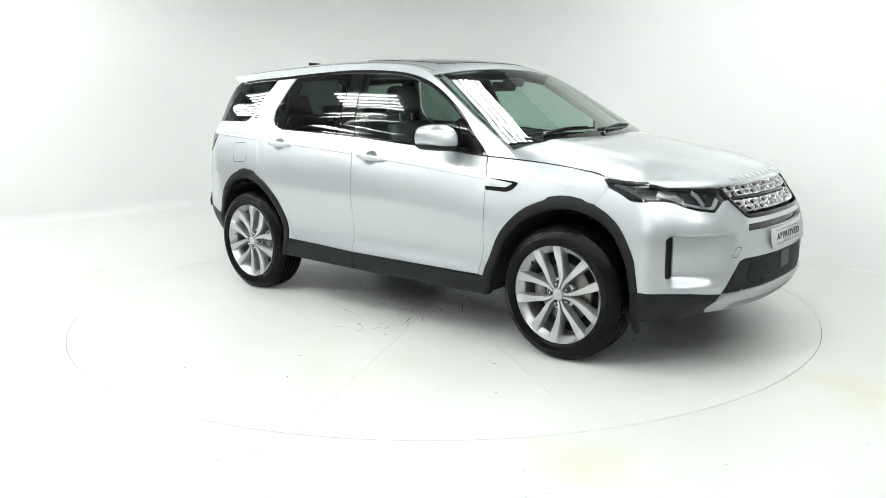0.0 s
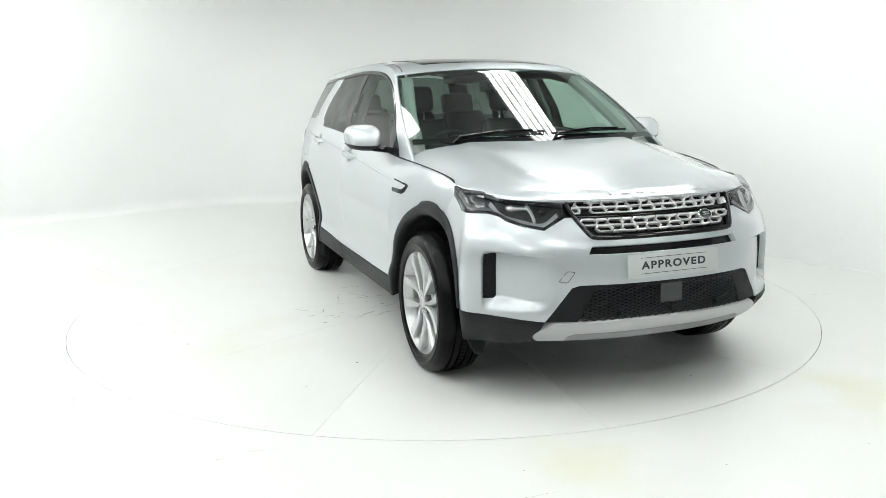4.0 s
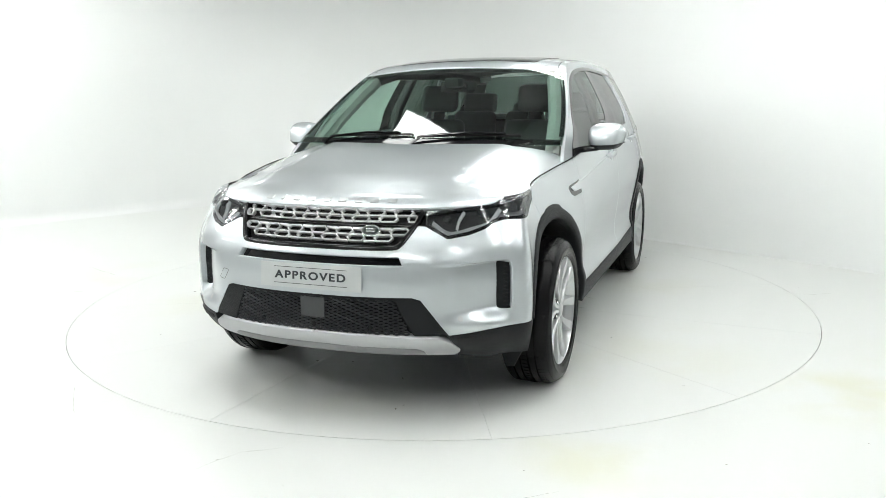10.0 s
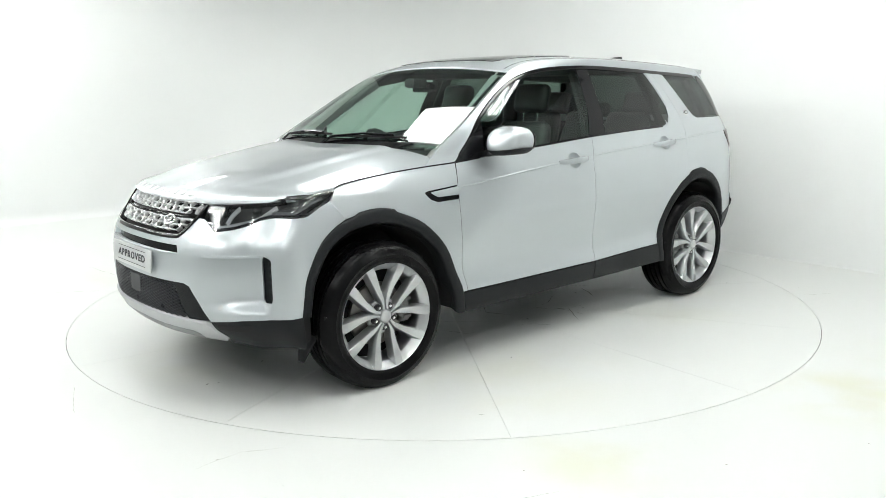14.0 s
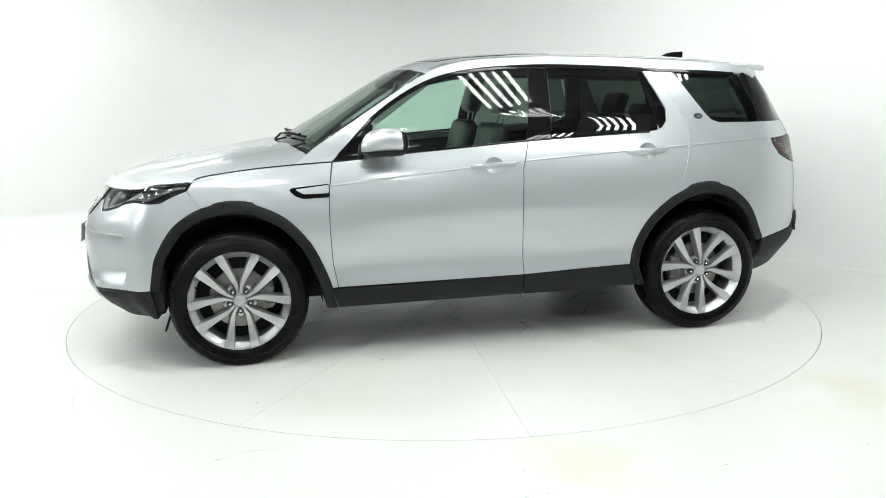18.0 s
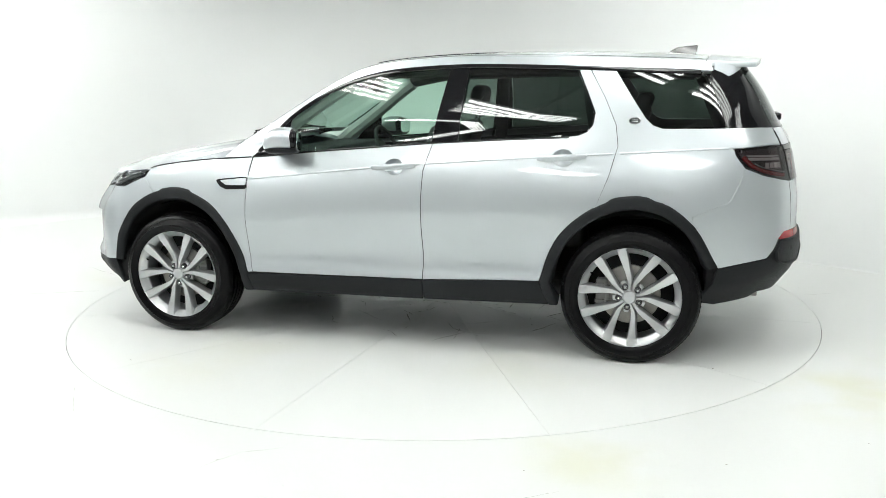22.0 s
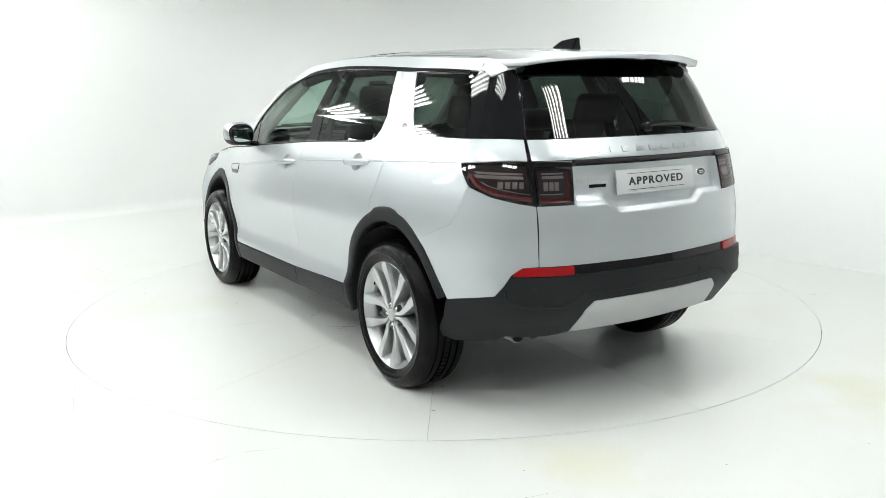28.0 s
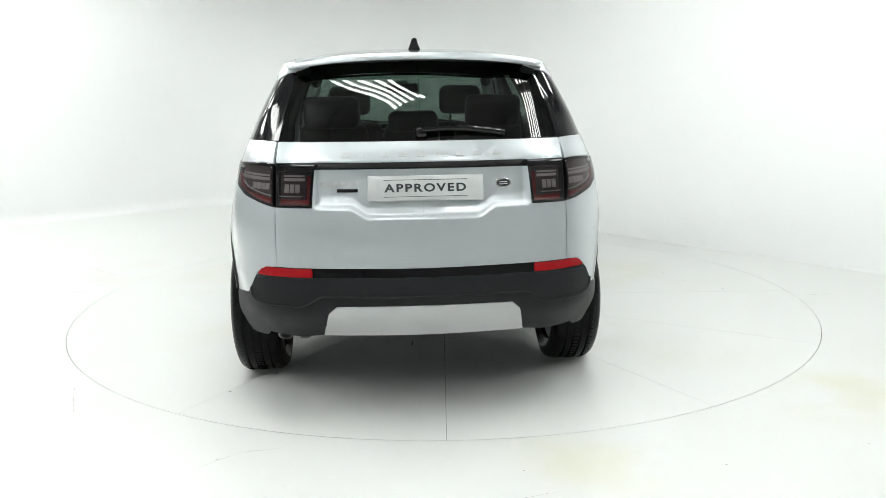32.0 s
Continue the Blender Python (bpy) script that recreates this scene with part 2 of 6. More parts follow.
_sg = np.linspace(S0 - 0.05, S1 + 0.05, 3000)
_o = np.argsort(_cx(_sg))
_RX, _RY = _cx(_sg)[_o], _cy(_sg)[_o]


def side(s, z):
    """The left flank, nose and tail as one skin: s runs round the plan, z is the height."""
    s, z = np.asarray(s, float), np.asarray(z, float)
    e = 0.004
    cx, cy = _cx(s), _cy(s)
    tx, ty = _cx(s + e) - _cx(s - e), _cy(s + e) - _cy(s - e)
    ln = np.hypot(tx, ty)
    nx, ny = ty / ln, -tx / ln
    wf, wr = step01(0.2, 0.92, nx), step01(0.12, 0.72, -nx)
    d_side = cy - yside(cx, z)
    d_side = np.minimum(d_side, 0.6) + 0.055 * step01(0.50, 0.31, z) * step01(-1.55, -1.8, cx)
    # cheek pocket beside the fog slot
    pocket = 0.052 * step01(0.50, 0.792, cy) * (1 - step01(0.800, 0.830, cy)) * step01(0.45, 0.515, z) * (1 - step01(0.712, 0.726, z)) * (nx > 0.25)
    ze = z + 0.043 * (1 - step01(0.235, 0.325, np.abs(cy))) * (z < 1.06) * (cx < 0) * (1 - step01(1.0, 1.06, z)) * step01(0.85, 0.9, z)
    d = wf * dfront(z) + wr * (drear(z) + recess(ze) * (1 - step01(0.452, 0.478, np.abs(cy))) * (cx < 0)) + (1 - wf - wr) * d_side + pocket
    return np.stack([cx - nx * d, cy - ny * d, z], -1)


def _inv(k, lo, hi):
    def f(v, z):
        g = np.linspace(lo, hi, 900)
        p = side(g, np.full(900, z))[:, k]
        o = np.argsort(p)
        return (float(np.interp(v, p[o], g[o])), z)
    return f



X = _inv(0, S0 + 0.30, S1 - 0.30)        # a place on the flank by x and z
F = _inv(1, S0 - 0.02, S0 + 0.98)        # on the nose by y and z
R = _inv(1, S1 - 0.98, S1 + 0.02)        # on the tail by y and z


def XS(*p):
    return [X(a, b) for a, b in p]


def FS(*p):
    return [F(a, b) for a, b in p]


def RS(*p):
    return [R(a, b) for a, b in p]


# roof, screen
zrail = table([(1.1, 1.06), (0.95, 1.150), (0.84, 1.215), (0.732, 1.28), (0.608, 1.36), (0.448, 1.458), (0.3, 1.545), (0.2, 1.585), (0.1, 1.607), (-0.05, 1.625), (-0.3, 1.638), (-0.53, 1.640), (-0.86, 1.632), (-1.2, 1.618), (-1.6, 1.598), (-1.9, 1.578), (-2.2, 1.555)], 0.06)
zmid = table([(1.2, 1.105), (1.10, 1.165), (0.36, 1.585), (0.27, 1.622), (0.15, 1.645), (0.0, 1.660), (-0.2, 1.672), (-0.45, 1.680), (-0.85, 1.680), (-1.2, 1.672), (-1.6, 1.652), (-1.97, 1.622), (-2.2, 1.598)], 0.022)
bow = table([(1.2, 0.17), (1.1, 0.16), (0.36, 0.065), (0.0, 0.03), (-0.5, 0.0), (-1.4, 0.0), (-1.9, -0.06), (-2.2, -0.1)], 0.05)


def top(x0, v):
    x0, v = np.asarray(x0, float), np.asarray(v, float)
    xe = x0 - bow(x0)                                # where this line meets the rail
    x = x0 + (xe - x0) * v * v
    ze = zrail(xe)
    c = 1 - np.abs(v) ** (2.6 - 0.6 * step01(0.15, 0.42, x0))
    return np.stack([x, v * yside(xe, ze), ze + (zmid(x0) - ze) * c], -1)


# bonnet
hood_front = table([(-0.1, 2.118), (0.0, 2.118), (0.3, 2.108), (0.55, 2.062), (0.70, 2.005), (0.82, 1.925), (0.92, 1.80), (0.97, 1.70), (1.0, 1.585), (1.05, 1.4)], 0.012)
hood_back = table([(-0.1, 1.130), (0, 1.130), (0.5, 1.085), (0.8, 1.01), (0.92, 0.96), (0.965, 0.965), (1.0, 1.045), (1.05, 1.1)], 0.012)
hood_edge_z = spline([(2.3, 0.945), (2.0, 0.962), (1.834, 0.980), (1.585, 0.997), (1.531, 1.010), (1.40, 1.030), (1.225, 1.050), (1.041, 1.064), (0.9, 1.08)])
hood_mid_z = spline([(2.3, 0.80), (2.14, 0.930), (2.11, 0.960), (2.08, 0.980), (2.0, 1.008), (1.927, 1.027), (1.705, 1.069), (1.409, 1.116), (1.224, 1.143), (1.1, 1.160), (0.9, 1.185)])


def hood(a, v):
    a, v = np.asarray(a, float), np.asarray(v, float)
    q = np.abs(v)
    xf, xb = hood_front(q), hood_back(q)
    x = xf + (xb - xf) * a
    drop = hood_front(0.0) - xf                      # the nose sweeps back
    xm = x + drop * np.clip(1 - a, 0, 1) ** 2.2
    ze = hood_edge_z(x)
    ye = yside(np.minimum(x, 1.9), ze) + 0.004
    crown = 1 - q ** (3.2 + 2.5 * a)
    zm = hood_mid_z(xm)
    ridge = 0.011 * (1 - step01(0.58, 0.70, q)) * step01(0.06, 0.35, a)
    z = np.minimum(ze, zm) + (zm - np.minimum(ze, zm)) * crown + ridge - 0.006 * step01(0.0, 0.5, a)
    yy = v * (0.815 + (ye - 0.815) * step01(0.0, 0.15, a))
    return np.stack([x, yy, z], -1)


def normals(surf, a, b, flip):
    e = 0.004
    du = surf(a + e, b) - surf(a - e, b)
    dv = surf(a, b + e) - surf(a, b - e)
    n = np.cross(du, dv)
    n /= np.linalg.norm(n, axis=-1, keepdims=True) + 1e-12
    return -n if flip else n


def clip(poly, k, v, keep):
    out = []
    m = len(poly)
    for i in range(m):
        p, q = poly[i], poly[(i + 1) % m]
        a, b = (p[k] - v) * keep, (q[k] - v) * keep
        if a >= 0:
            out.append(p)
        if (a > 0 > b) or (a < 0 < b):
            t = a / (a - b)
            out.append((p[0] + (q[0] - p[0]) * t, p[1] + (q[1] - p[1]) * t))
    return out


def shrink(poly, g):
    """Draws a closed outline in by g."""
    m = len(poly)
    area = sum(poly[i][0] * poly[(i + 1) % m][1] - poly[(i + 1) % m][0] * poly[i][1] for i in range(m))
    sg = 1 if area > 0 else -1
    out = []
    for i in range(m):
        a, b, c = poly[i - 1], poly[i], poly[(i + 1) % m]
        n = [0, 0]
        for p, q in ((a, b), (b, c)):
            dx, dy = q[0] - p[0], q[1] - p[1]
            l = math.hypot(dx, dy) or 1
            n[0] -= sg * dy / l
            n[1] += sg * dx / l
        l = math.hypot(*n) or 1
        k = g / max(0.55, l / 2)
        out.append((b[0] + n[0] / l * k, b[1] + n[1] / l * k))
    return out


def rounded(poly, r=0.01, n=4):
    """Rounds an outline's corners."""
    out = []
    m = len(poly)
    for i in range(m):
        a, b, c = Vector(poly[i - 1]), Vector(poly[i]), Vector(poly[(i + 1) % m])
        u, w = a - b, c - b
        if u.length < 1e-6 or w.length < 1e-6:
            continue
        ang = u.angle(w)
        if ang > radians(150):
            out.append(tuple(b))
            continue
        k = min(r, u.length * 0.45, w.length * 0.45)
        p, q = b + u.normalized() * k, b + w.normalized() * k
        for j in range(n + 1):
            t = j / n
            out.append(tuple(p * (1 - t) ** 2 + b * (2 * t * (1 - t)) + q * t * t))
    return out


def smooth(points, n=4):
    """A soft curve through points."""
    p = [Vector(q) for q in points]
    p = [p[0] * 2 - p[1]] + p + [p[-1] * 2 - p[-2]]
    out = []
    for i in range(1, len(p) - 2):
        for j in range(n):
            t = j / n
            a, b, c, d = p[i - 1], p[i], p[i + 1], p[i + 2]
            out.append(tuple(0.5 * (2 * b + (c - a) * t + (2 * a - 5 * b + 4 * c - d) * t * t + (3 * b - a - 3 * c + d) * t ** 3)))
    out.append(tuple(p[-2]))
    return out


def panel(polys, surf, mirror=False, cell=(0.04, 0.04), gap=0.0030, lip=0.014, off=0.0, flip=None, both=False):
    """Sheet metal: outlines in the chart of a skin, cut into cells, with edges turned in. Gives (verts, faces, normals)."""
    if flip is None:
        flip = surf is hood
    if polys and not isinstance(polys[0], list):
        polys = [polys]
    ids, uv, faces = {}, [], []
    def vid(p):
        k = (round(p[0], 5), round(p[1], 5))
        if k not in ids:
            ids[k] = len(uv)
            uv.append(k)
        return ids[k]
    for poly in polys:
        pl = shrink(poly, gap) if gap else poly
        a0, a1 = min(p[0] for p in pl), max(p[0] for p in pl)
        b0, b1 = min(p[1] for p in pl), max(p[1] for p in pl)
        ia = range(math.floor(a0 / cell[0]), math.ceil(a1 / cell[0]))
        ib = range(math.floor(b0 / cell[1]), math.ceil(b1 / cell[1]))
        for i in ia:
            st = clip(clip(pl, 0, i * cell[0], 1), 0, (i + 1) * cell[0], -1)
            if len(st) < 3:
                continue
            for j in ib:
                c = clip(clip(st, 1, j * cell[1], 1), 1, (j + 1) * cell[1], -1)
                f = []
                for p in c:
                    v = vid(p)
                    if v not in f:
                        f.append(v)
                if len(f) > 2:
                    ar = sum(uv[f[q]][0] * uv[f[(q + 1) % len(f)]][1] - uv[f[(q + 1) % len(f)]][0] * uv[f[q]][1] for q in range(len(f)))
                    if abs(ar) > 1e-8:
                        faces.append(tuple(f) if ar > 0 else tuple(f[::-1]))
    uva = np.array(uv)
    n = normals(surf, uva[:, 0], uva[:, 1], flip)
    v = surf(uva[:, 0], uva[:, 1]) + n * off
    if flip:
        faces = [f[::-1] for f in faces]
    verts, norm = [tuple(p) for p in v], [tuple(q) for q in n]
    if lip:
        edge = {}
        for f in faces:
            for q in range(len(f)):
                k = (f[q], f[(q + 1) % len(f)])
                edge[k] = edge.get(k, 0) + 1
        outw, free = {}, [k for k in edge if (k[1], k[0]) not in edge]
        for (a, b) in free:
            d = v[b] - v[a]
            l = np.linalg.norm(d)
            if l > 1e-7:
                for q in (a, b):
                    outw[q] = outw.get(q, 0) + np.cross(d / l, n[q])
        low = {}
        for q, o in outw.items():
            o = o / (np.linalg.norm(o) + 1e-9)
            r = 0.0012
            low[q] = len(verts)
            verts += [tuple(v[q] + o * r - n[q] * r), tuple(v[q] + o * r - n[q] * lip)]
            norm += [tuple((n[q] + o) / 1.4142), tuple(o)]
        for (a, b) in free:
            if a in low and b in low and a != b:
                faces.append((b, a, low[a], low[b]))
                faces.append((low[b], low[a], low[a] + 1, low[b] + 1))
    if mirror or both:
        mv = [(p[0], -p[1], p[2]) for p in verts]
        mn = [(p[0], -p[1], p[2]) for p in norm]
        if both:
            k = len(verts)
            return verts + mv, faces + [tuple(q + k for q in f[::-1]) for f in faces], norm + mn
        return mv, [f[::-1] for f in faces], mn
    return verts, faces, norm


def band(line, surf, width, mirror=False, off=0.003, thick=0.004, flip=None, closed=False, both=False):
    """A raised strip of even width along a line on a skin."""
    if flip is None:
        flip = surf is hood
    p = np.array(line)
    m = len(p)
    if closed:
        t = np.roll(p, -1, 0) - np.roll(p, 1, 0)
    else:
        t = np.gradient(p, axis=0)
    t /= np.linalg.norm(t, axis=1, keepdims=True) + 1e-9
    nrm = np.stack([-t[:, 1], t[:, 0]], 1)
    rows = []
    nn = normals(surf, p[:, 0], p[:, 1], flip)
    for w, o in ((-0.5, -thick), (-0.5, off * 0.4), (-0.38, off), (0.38, off), (0.5, off * 0.4), (0.5, -thick)):
        q = p + nrm * width * w
        rows.append(surf(q[:, 0], q[:, 1]) + nn * o)
    vs, fs = [], []
    for r in rows:
        vs += [tuple(a) for a in r]
    for k in range(5):
        for i in range(m if closed else m - 1):
            a, b = k * m + i, k * m + (i + 1) % m
            f = (a, b, b + m, a + m)
            fs.append(f[::-1] if flip else f)
    if mirror or both:
        mv = [(q[0], -q[1], q[2]) for q in vs]
        if both:
            k = len(vs)
            return vs + mv, fs + [tuple(q + k for q in f[::-1]) for f in fs]
        return mv, [f[::-1] for f in fs]
    return vs, fs


# ================= the studio =================
def studio():
    # floor: white paint with worn, yellowed stains and fine cracks
    def floor_paint(name, stains):
        m = bpy.data.materials.new(name)
        m.use_nodes = True
        nt = m.node_tree
        b = nt.nodes["Principled BSDF"]
        tc = nt.nodes.new("ShaderNodeTexCoord")
        n1 = nt.nodes.new("ShaderNodeTexNoise")
        n1.inputs["Scale"].default_value, n1.inputs["Detail"].default_value = 1.6, 8
        n2 = nt.nodes.new("ShaderNodeTexNoise")
        n2.inputs["Scale"].default_value, n2.inputs["Detail"].default_value = 55, 4
        for n in (n1, n2):
            nt.links.new(tc.outputs["Object"], n.inputs["Vector"])
        last = None
        for (x, y, r, amount) in stains:
            d = nt.nodes.new("ShaderNodeVectorMath")
            d.operation = "DISTANCE"
            d.inputs[1].default_value = (x, y, 0)
            nt.links.new(tc.outputs["Object"], d.inputs[0])
            mr = nt.nodes.new("ShaderNodeMapRange")
            mr.interpolation_type = "SMOOTHSTEP"
            mr.inputs["From Min"].default_value, mr.inputs["From Max"].default_value = r, r * 0.2
            mr.inputs["To Max"].default_value = amount
            nt.links.new(d.outputs["Value"], mr.inputs["Value"])
            if last is None:
                last = mr.outputs[0]
            else:
                mx = nt.nodes.new("ShaderNodeMath")
                mx.operation = "MAXIMUM"
                nt.links.new(last, mx.inputs[0])
                nt.links.new(mr.outputs[0], mx.inputs[1])
                last = mx.outputs[0]
        rg = nt.nodes.new("ShaderNodeMapRange")
        rg.inputs["From Min"].default_value, rg.inputs["From Max"].default_value = 0.42, 0.62
        nt.links.new(n1.outputs["Fac"], rg.inputs["Value"])
        ml = nt.nodes.new("ShaderNodeMath")
        ml.operation = "MULTIPLY"
        nt.links.new(last, ml.inputs[0])
        nt.links.new(rg.outputs[0], ml.inputs[1])
        mix = nt.nodes.new("ShaderNodeMix")
        mix.data_type = "RGBA"
        mix.inputs[6].default_value = (0.745, 0.757, 0.74, 1)
        mix.inputs[7].default_value = (0.65, 0.645, 0.46, 1)
        nt.links.new(ml.outputs[0], mix.inputs[0])
        g = nt.nodes.new("ShaderNodeMapRange")
        g.inputs["To Min"].default_value, g.inputs["To Max"].default_value = 0.985, 1.015
        nt.links.new(n2.outputs["Fac"], g.inputs["Value"])
        sc = nt.nodes.new("ShaderNodeVectorMath")
        sc.operation = "SCALE"
        nt.links.new(mix.outputs[2], sc.inputs[0])
        nt.links.new(g.outputs[0], sc.inputs["Scale"])
        nt.links.new(sc.outputs[0], b.inputs["Base Color"])
        rr = nt.nodes.new("ShaderNodeMapRange")
        rr.inputs["To Min"].default_value, rr.inputs["To Max"].default_value = 0.30, 0.38
        nt.links.new(n1.outputs["Fac"], rr.inputs["Value"])
        nt.links.new(rr.outputs[0], b.inputs["Roughness"])
        return m

    fl = floor_paint("white_floor_paint", [(0.6, -2.65, 0.42, 0.5), (1.95, -2.0, 0.55, 0.55), (2.6, -1.6, 0.6, 0.3), (-2.6, 0.9, 0.6, 0.25)])
    tb = floor_paint("white_turntable_paint", [(0.9, 1.5, 0.9, 0.22), (-0.9, 1.2, 0.8, 0.2), (0.5, -1.4, 0.9, 0.25), (-1.3, -1.2, 0.7, 0.18), (1.9, 0.2, 0.6, 0.2)])
    wall = mat("white_wall_paint", (0.82, 0.832, 0.826), 0.55, grain=0.01, grain_scale=40, blotch=0.02, blotch_scale=0.8)
    roofm = mat("dark_corrugated_ceiling", (0.25, 0.255, 0.255), 0.6, 0.0, grain=0.08, blotch=0.10, blotch_scale=1.2)
    joint = mat("dark_joint_dirt", (0.12, 0.12, 0.11), 0.9, grain=0.3, grain_scale=30, blotch=0.4, blotch_scale=4)

    # the room stands at an angle to the camera: two axes along its walls
    ax = Vector((0.7527, 0.6595, 0))     # across, from the centre towards the near wall
    bx = Vector((-0.6595, 0.7527, 0))    # towards the far wall
    A1, A0, B1, B0, H = 2.94, -6.9, 6.0, -6.0, 3.55
    def at(a, b, z):
        return tuple(ax * a + bx * b + Vector((0, 0, z)))
    # floor sheet with a round opening for the turntable
    n = 128
    ring = [(DECK.x + math.cos(2 * math.pi * i / n) * (RADIUS + 0.002), DECK.y + math.sin(2 * math.pi * i / n) * (RADIUS + 0.002)) for i in range(n)]
    vs, fs = [], []
    for (x, y) in ring:
        vs.append((x, y, 0))
    for (x, y) in ring:
        v = Vector((x, y, 0))
        a, b = v.dot(ax), v.dot(bx)
        k = min((A1 if a > 0 else -A0) / max(abs(a), 1e-6), (B1 if b > 0 else -B0) / max(abs(b), 1e-6))
        vs.append((x * k, y * k, 0))
    for (x, y) in ring:
        vs.append((x, y, -0.12))
    for i in range(n):
        j = (i + 1) % n
        fs.append((i, n + i, n + j, j))
        fs.append((2 * n + i, i, j, 2 * n + j))
    fs.append(tuple(2 * n + i for i in range(n)))
    # corners of the room
    for a, b in ((A1, B1), (A0, B1), (A0, B0), (A1, B0)):
        vs.append(at(a, b, 0))
    for c in range(4):
        p = Vector(vs[3 * n + c])
        best = min(range(n), key=lambda i: min((Vector(vs[n + i]) - p).length + (Vector(vs[n + (i + 1) % n]) - p).length, 99))
        fs.append((n + best, 3 * n + c, n + (best + 1) % n))
    f = part("floor", (vs, fs), fl, None)
    for q in f.data.polygons:
        q.use_smooth = False
    tagged(f, "white painted studio floor with faint yellow stains", "floor", kind="structure")

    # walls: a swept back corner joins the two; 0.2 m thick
    # grey for unseen walls, toned so the car's flanks reflect a darker hall
    greyw = mat("grey_stand_in_wall", (0.26, 0.263, 0.265), 0.6, grain=0.01, grain_scale=40, blotch=0.03, blotch_scale=0.8)
    def wall_run(name, pts, label, cove=0.0):
        vs, fs = [], []
        prof = [(0.0, 0.0), (0.0, H)] if not cove else [(cove * (1 - math.sin(t)), cove * (1 - math.cos(t))) for t in np.linspace(0, math.pi / 2, 7)] + [(0.0, H)]
        prof = prof + [(-0.2, H), (-0.2, -0.1), (prof[0][0], -0.1)]
        k = len(prof)
        for i, (p, nrm) in enumerate(pts):
            for o, z in prof:
                vs.append(tuple(Vector(p) + Vector(nrm) * o + Vector((0, 0, z))))
        for i in range(len(pts) - 1):
            for j in range(k):
                a, b = i * k + j, i * k + (j + 1) % k
                fs.append((a, b, b + k, a + k))
        bm = bmesh.new()
        me = bpy.data.meshes.new("tmp")
        me.from_pydata(vs, [], fs)
        bm.from_mesh(me)
        bpy.data.meshes.remove(me)
        bmesh.ops.recalc_face_normals(bm, faces=bm.faces)
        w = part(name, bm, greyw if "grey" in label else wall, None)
        tagged(w, label, "wall", kind="structure")
    rad = 2.6
    arc = []
    for i in range(25):
        t = math.pi / 2 * i / 24
        c = ax * (A1 - rad) + bx * (B1 - rad)
        arc.append((c + ax * rad * math.cos(t) + bx * rad * math.sin(t), -(ax * math.cos(t) + bx * math.sin(t))))
    wall_run("wall_east", [(Vector(at(A1, B0, 0)), -ax), (Vector(at(A1, B1 - rad, 0)), -ax)], "smooth white painted studio wall", 0.015)
    wall_run("wall_corner", arc, "white curved studio corner", 0.12)
    wall_run("wall_north", [(Vector(at(A1 - rad, B1, 0)), -bx), (Vector(at(-1.95, B1, 0)), -bx)], "white painted back wall of the studio", 0.12)
    wall_run("wall_northwest", [(Vector(at(-1.95, B1, 0)), -bx), (Vector(at(A0, B1, 0)), -bx)], "plain grey unseen wall standing in for the dimmer hall")
    wall_run("wall_west", [(Vector(at(A0, B1, 0)), ax), (Vector(at(A0, B0, 0)), ax)], "plain grey unseen wall standing in for the dimmer hall")
    wall_run("wall_south", [(Vector(at(A0, B0, 0)), bx), (Vector(at(A1, B0, 0)), bx)], "plain grey unseen wall standing in for the dimmer hall")

    # ceiling: dark corrugated sheet with ribs
    vs, fs = [], []
    na = 96
    for i in range(na + 1):
        a = A0 + (A1 - A0) * i / na
        z = H + (0.03 if i % 2 else 0.0)
        vs += [at(a, B0, z), at(a, B1, z), at(a, B0, z + 0.15), at(a, B1, z + 0.15)]
    for i in range(na):
        k = i * 4
        fs += [(k, k + 1, k + 5, k + 4), (k + 2, k + 6, k + 7, k + 3)]
    bms = bmesh.new()
    me = bpy.data.meshes.new("tmp")
    me.from_pydata(vs, [], fs)
    bms.from_mesh(me)
    bpy.data.meshes.remove(me)
    for b in np.arange(B0 + 0.8, B1, 1.6):
        c = at((A0 + A1) / 2, float(b), H - 0.09)
        g = rbox(A1 - A0, 0.09, 0.16, 0, at=(0, 0, 0))
        bmesh.ops.transform(g, matrix=Matrix.Translation(c) @ Matrix.Rotation(math.atan2(ax.y, ax.x), 4, "Z"), verts=g.verts)
        bms = merge(bms, g)
    c = part("ceiling", bms, roofm, None)
    tagged(c, "dark corrugated ceiling with cross ribs", "ceiling", kind="structure")

    # lamps: racks of long fluorescent tubes, some only added to light the walls
    tubem = mat("glowing_white_tube", (0.9, 0.9, 0.9), 0.4, emit=(0.975, 1.0, 0.973), power=TUBE_POWER)
    hous = mat("white_lamp_housing", (0.75, 0.76, 0.76), 0.45, grain=0.02, blotch=0.05)
    def rack(n, length, pitch):
        e = new("ceiling_light")
        tagged(e, "rack of glowing white fluorescent tubes under the ceiling, some racks added as fill", "ceiling light", "racks of tubes")
        for k in range(n):
            o = (k - (n - 1) / 2) * pitch
            part("lamp_body", rbox(length + 0.06, pitch * 0.5, 0.05, 0.006, at=(0, o, 0.045)), hous, e)
            part("light_tube", rbox(length, pitch * 0.42, 0.035, 0.012, at=(0, o, 0)), tubem, e)
        for o in (-0.35, 0.35):
            part("hanger_rod", rbox(0.012, 0.012, 0.46, 0.002, 1, at=(length * o, 0, 0.285)), hous, e)
        return e
    first = rack(5, 1.05, 0.10)
    spots = LAMP_SPOTS
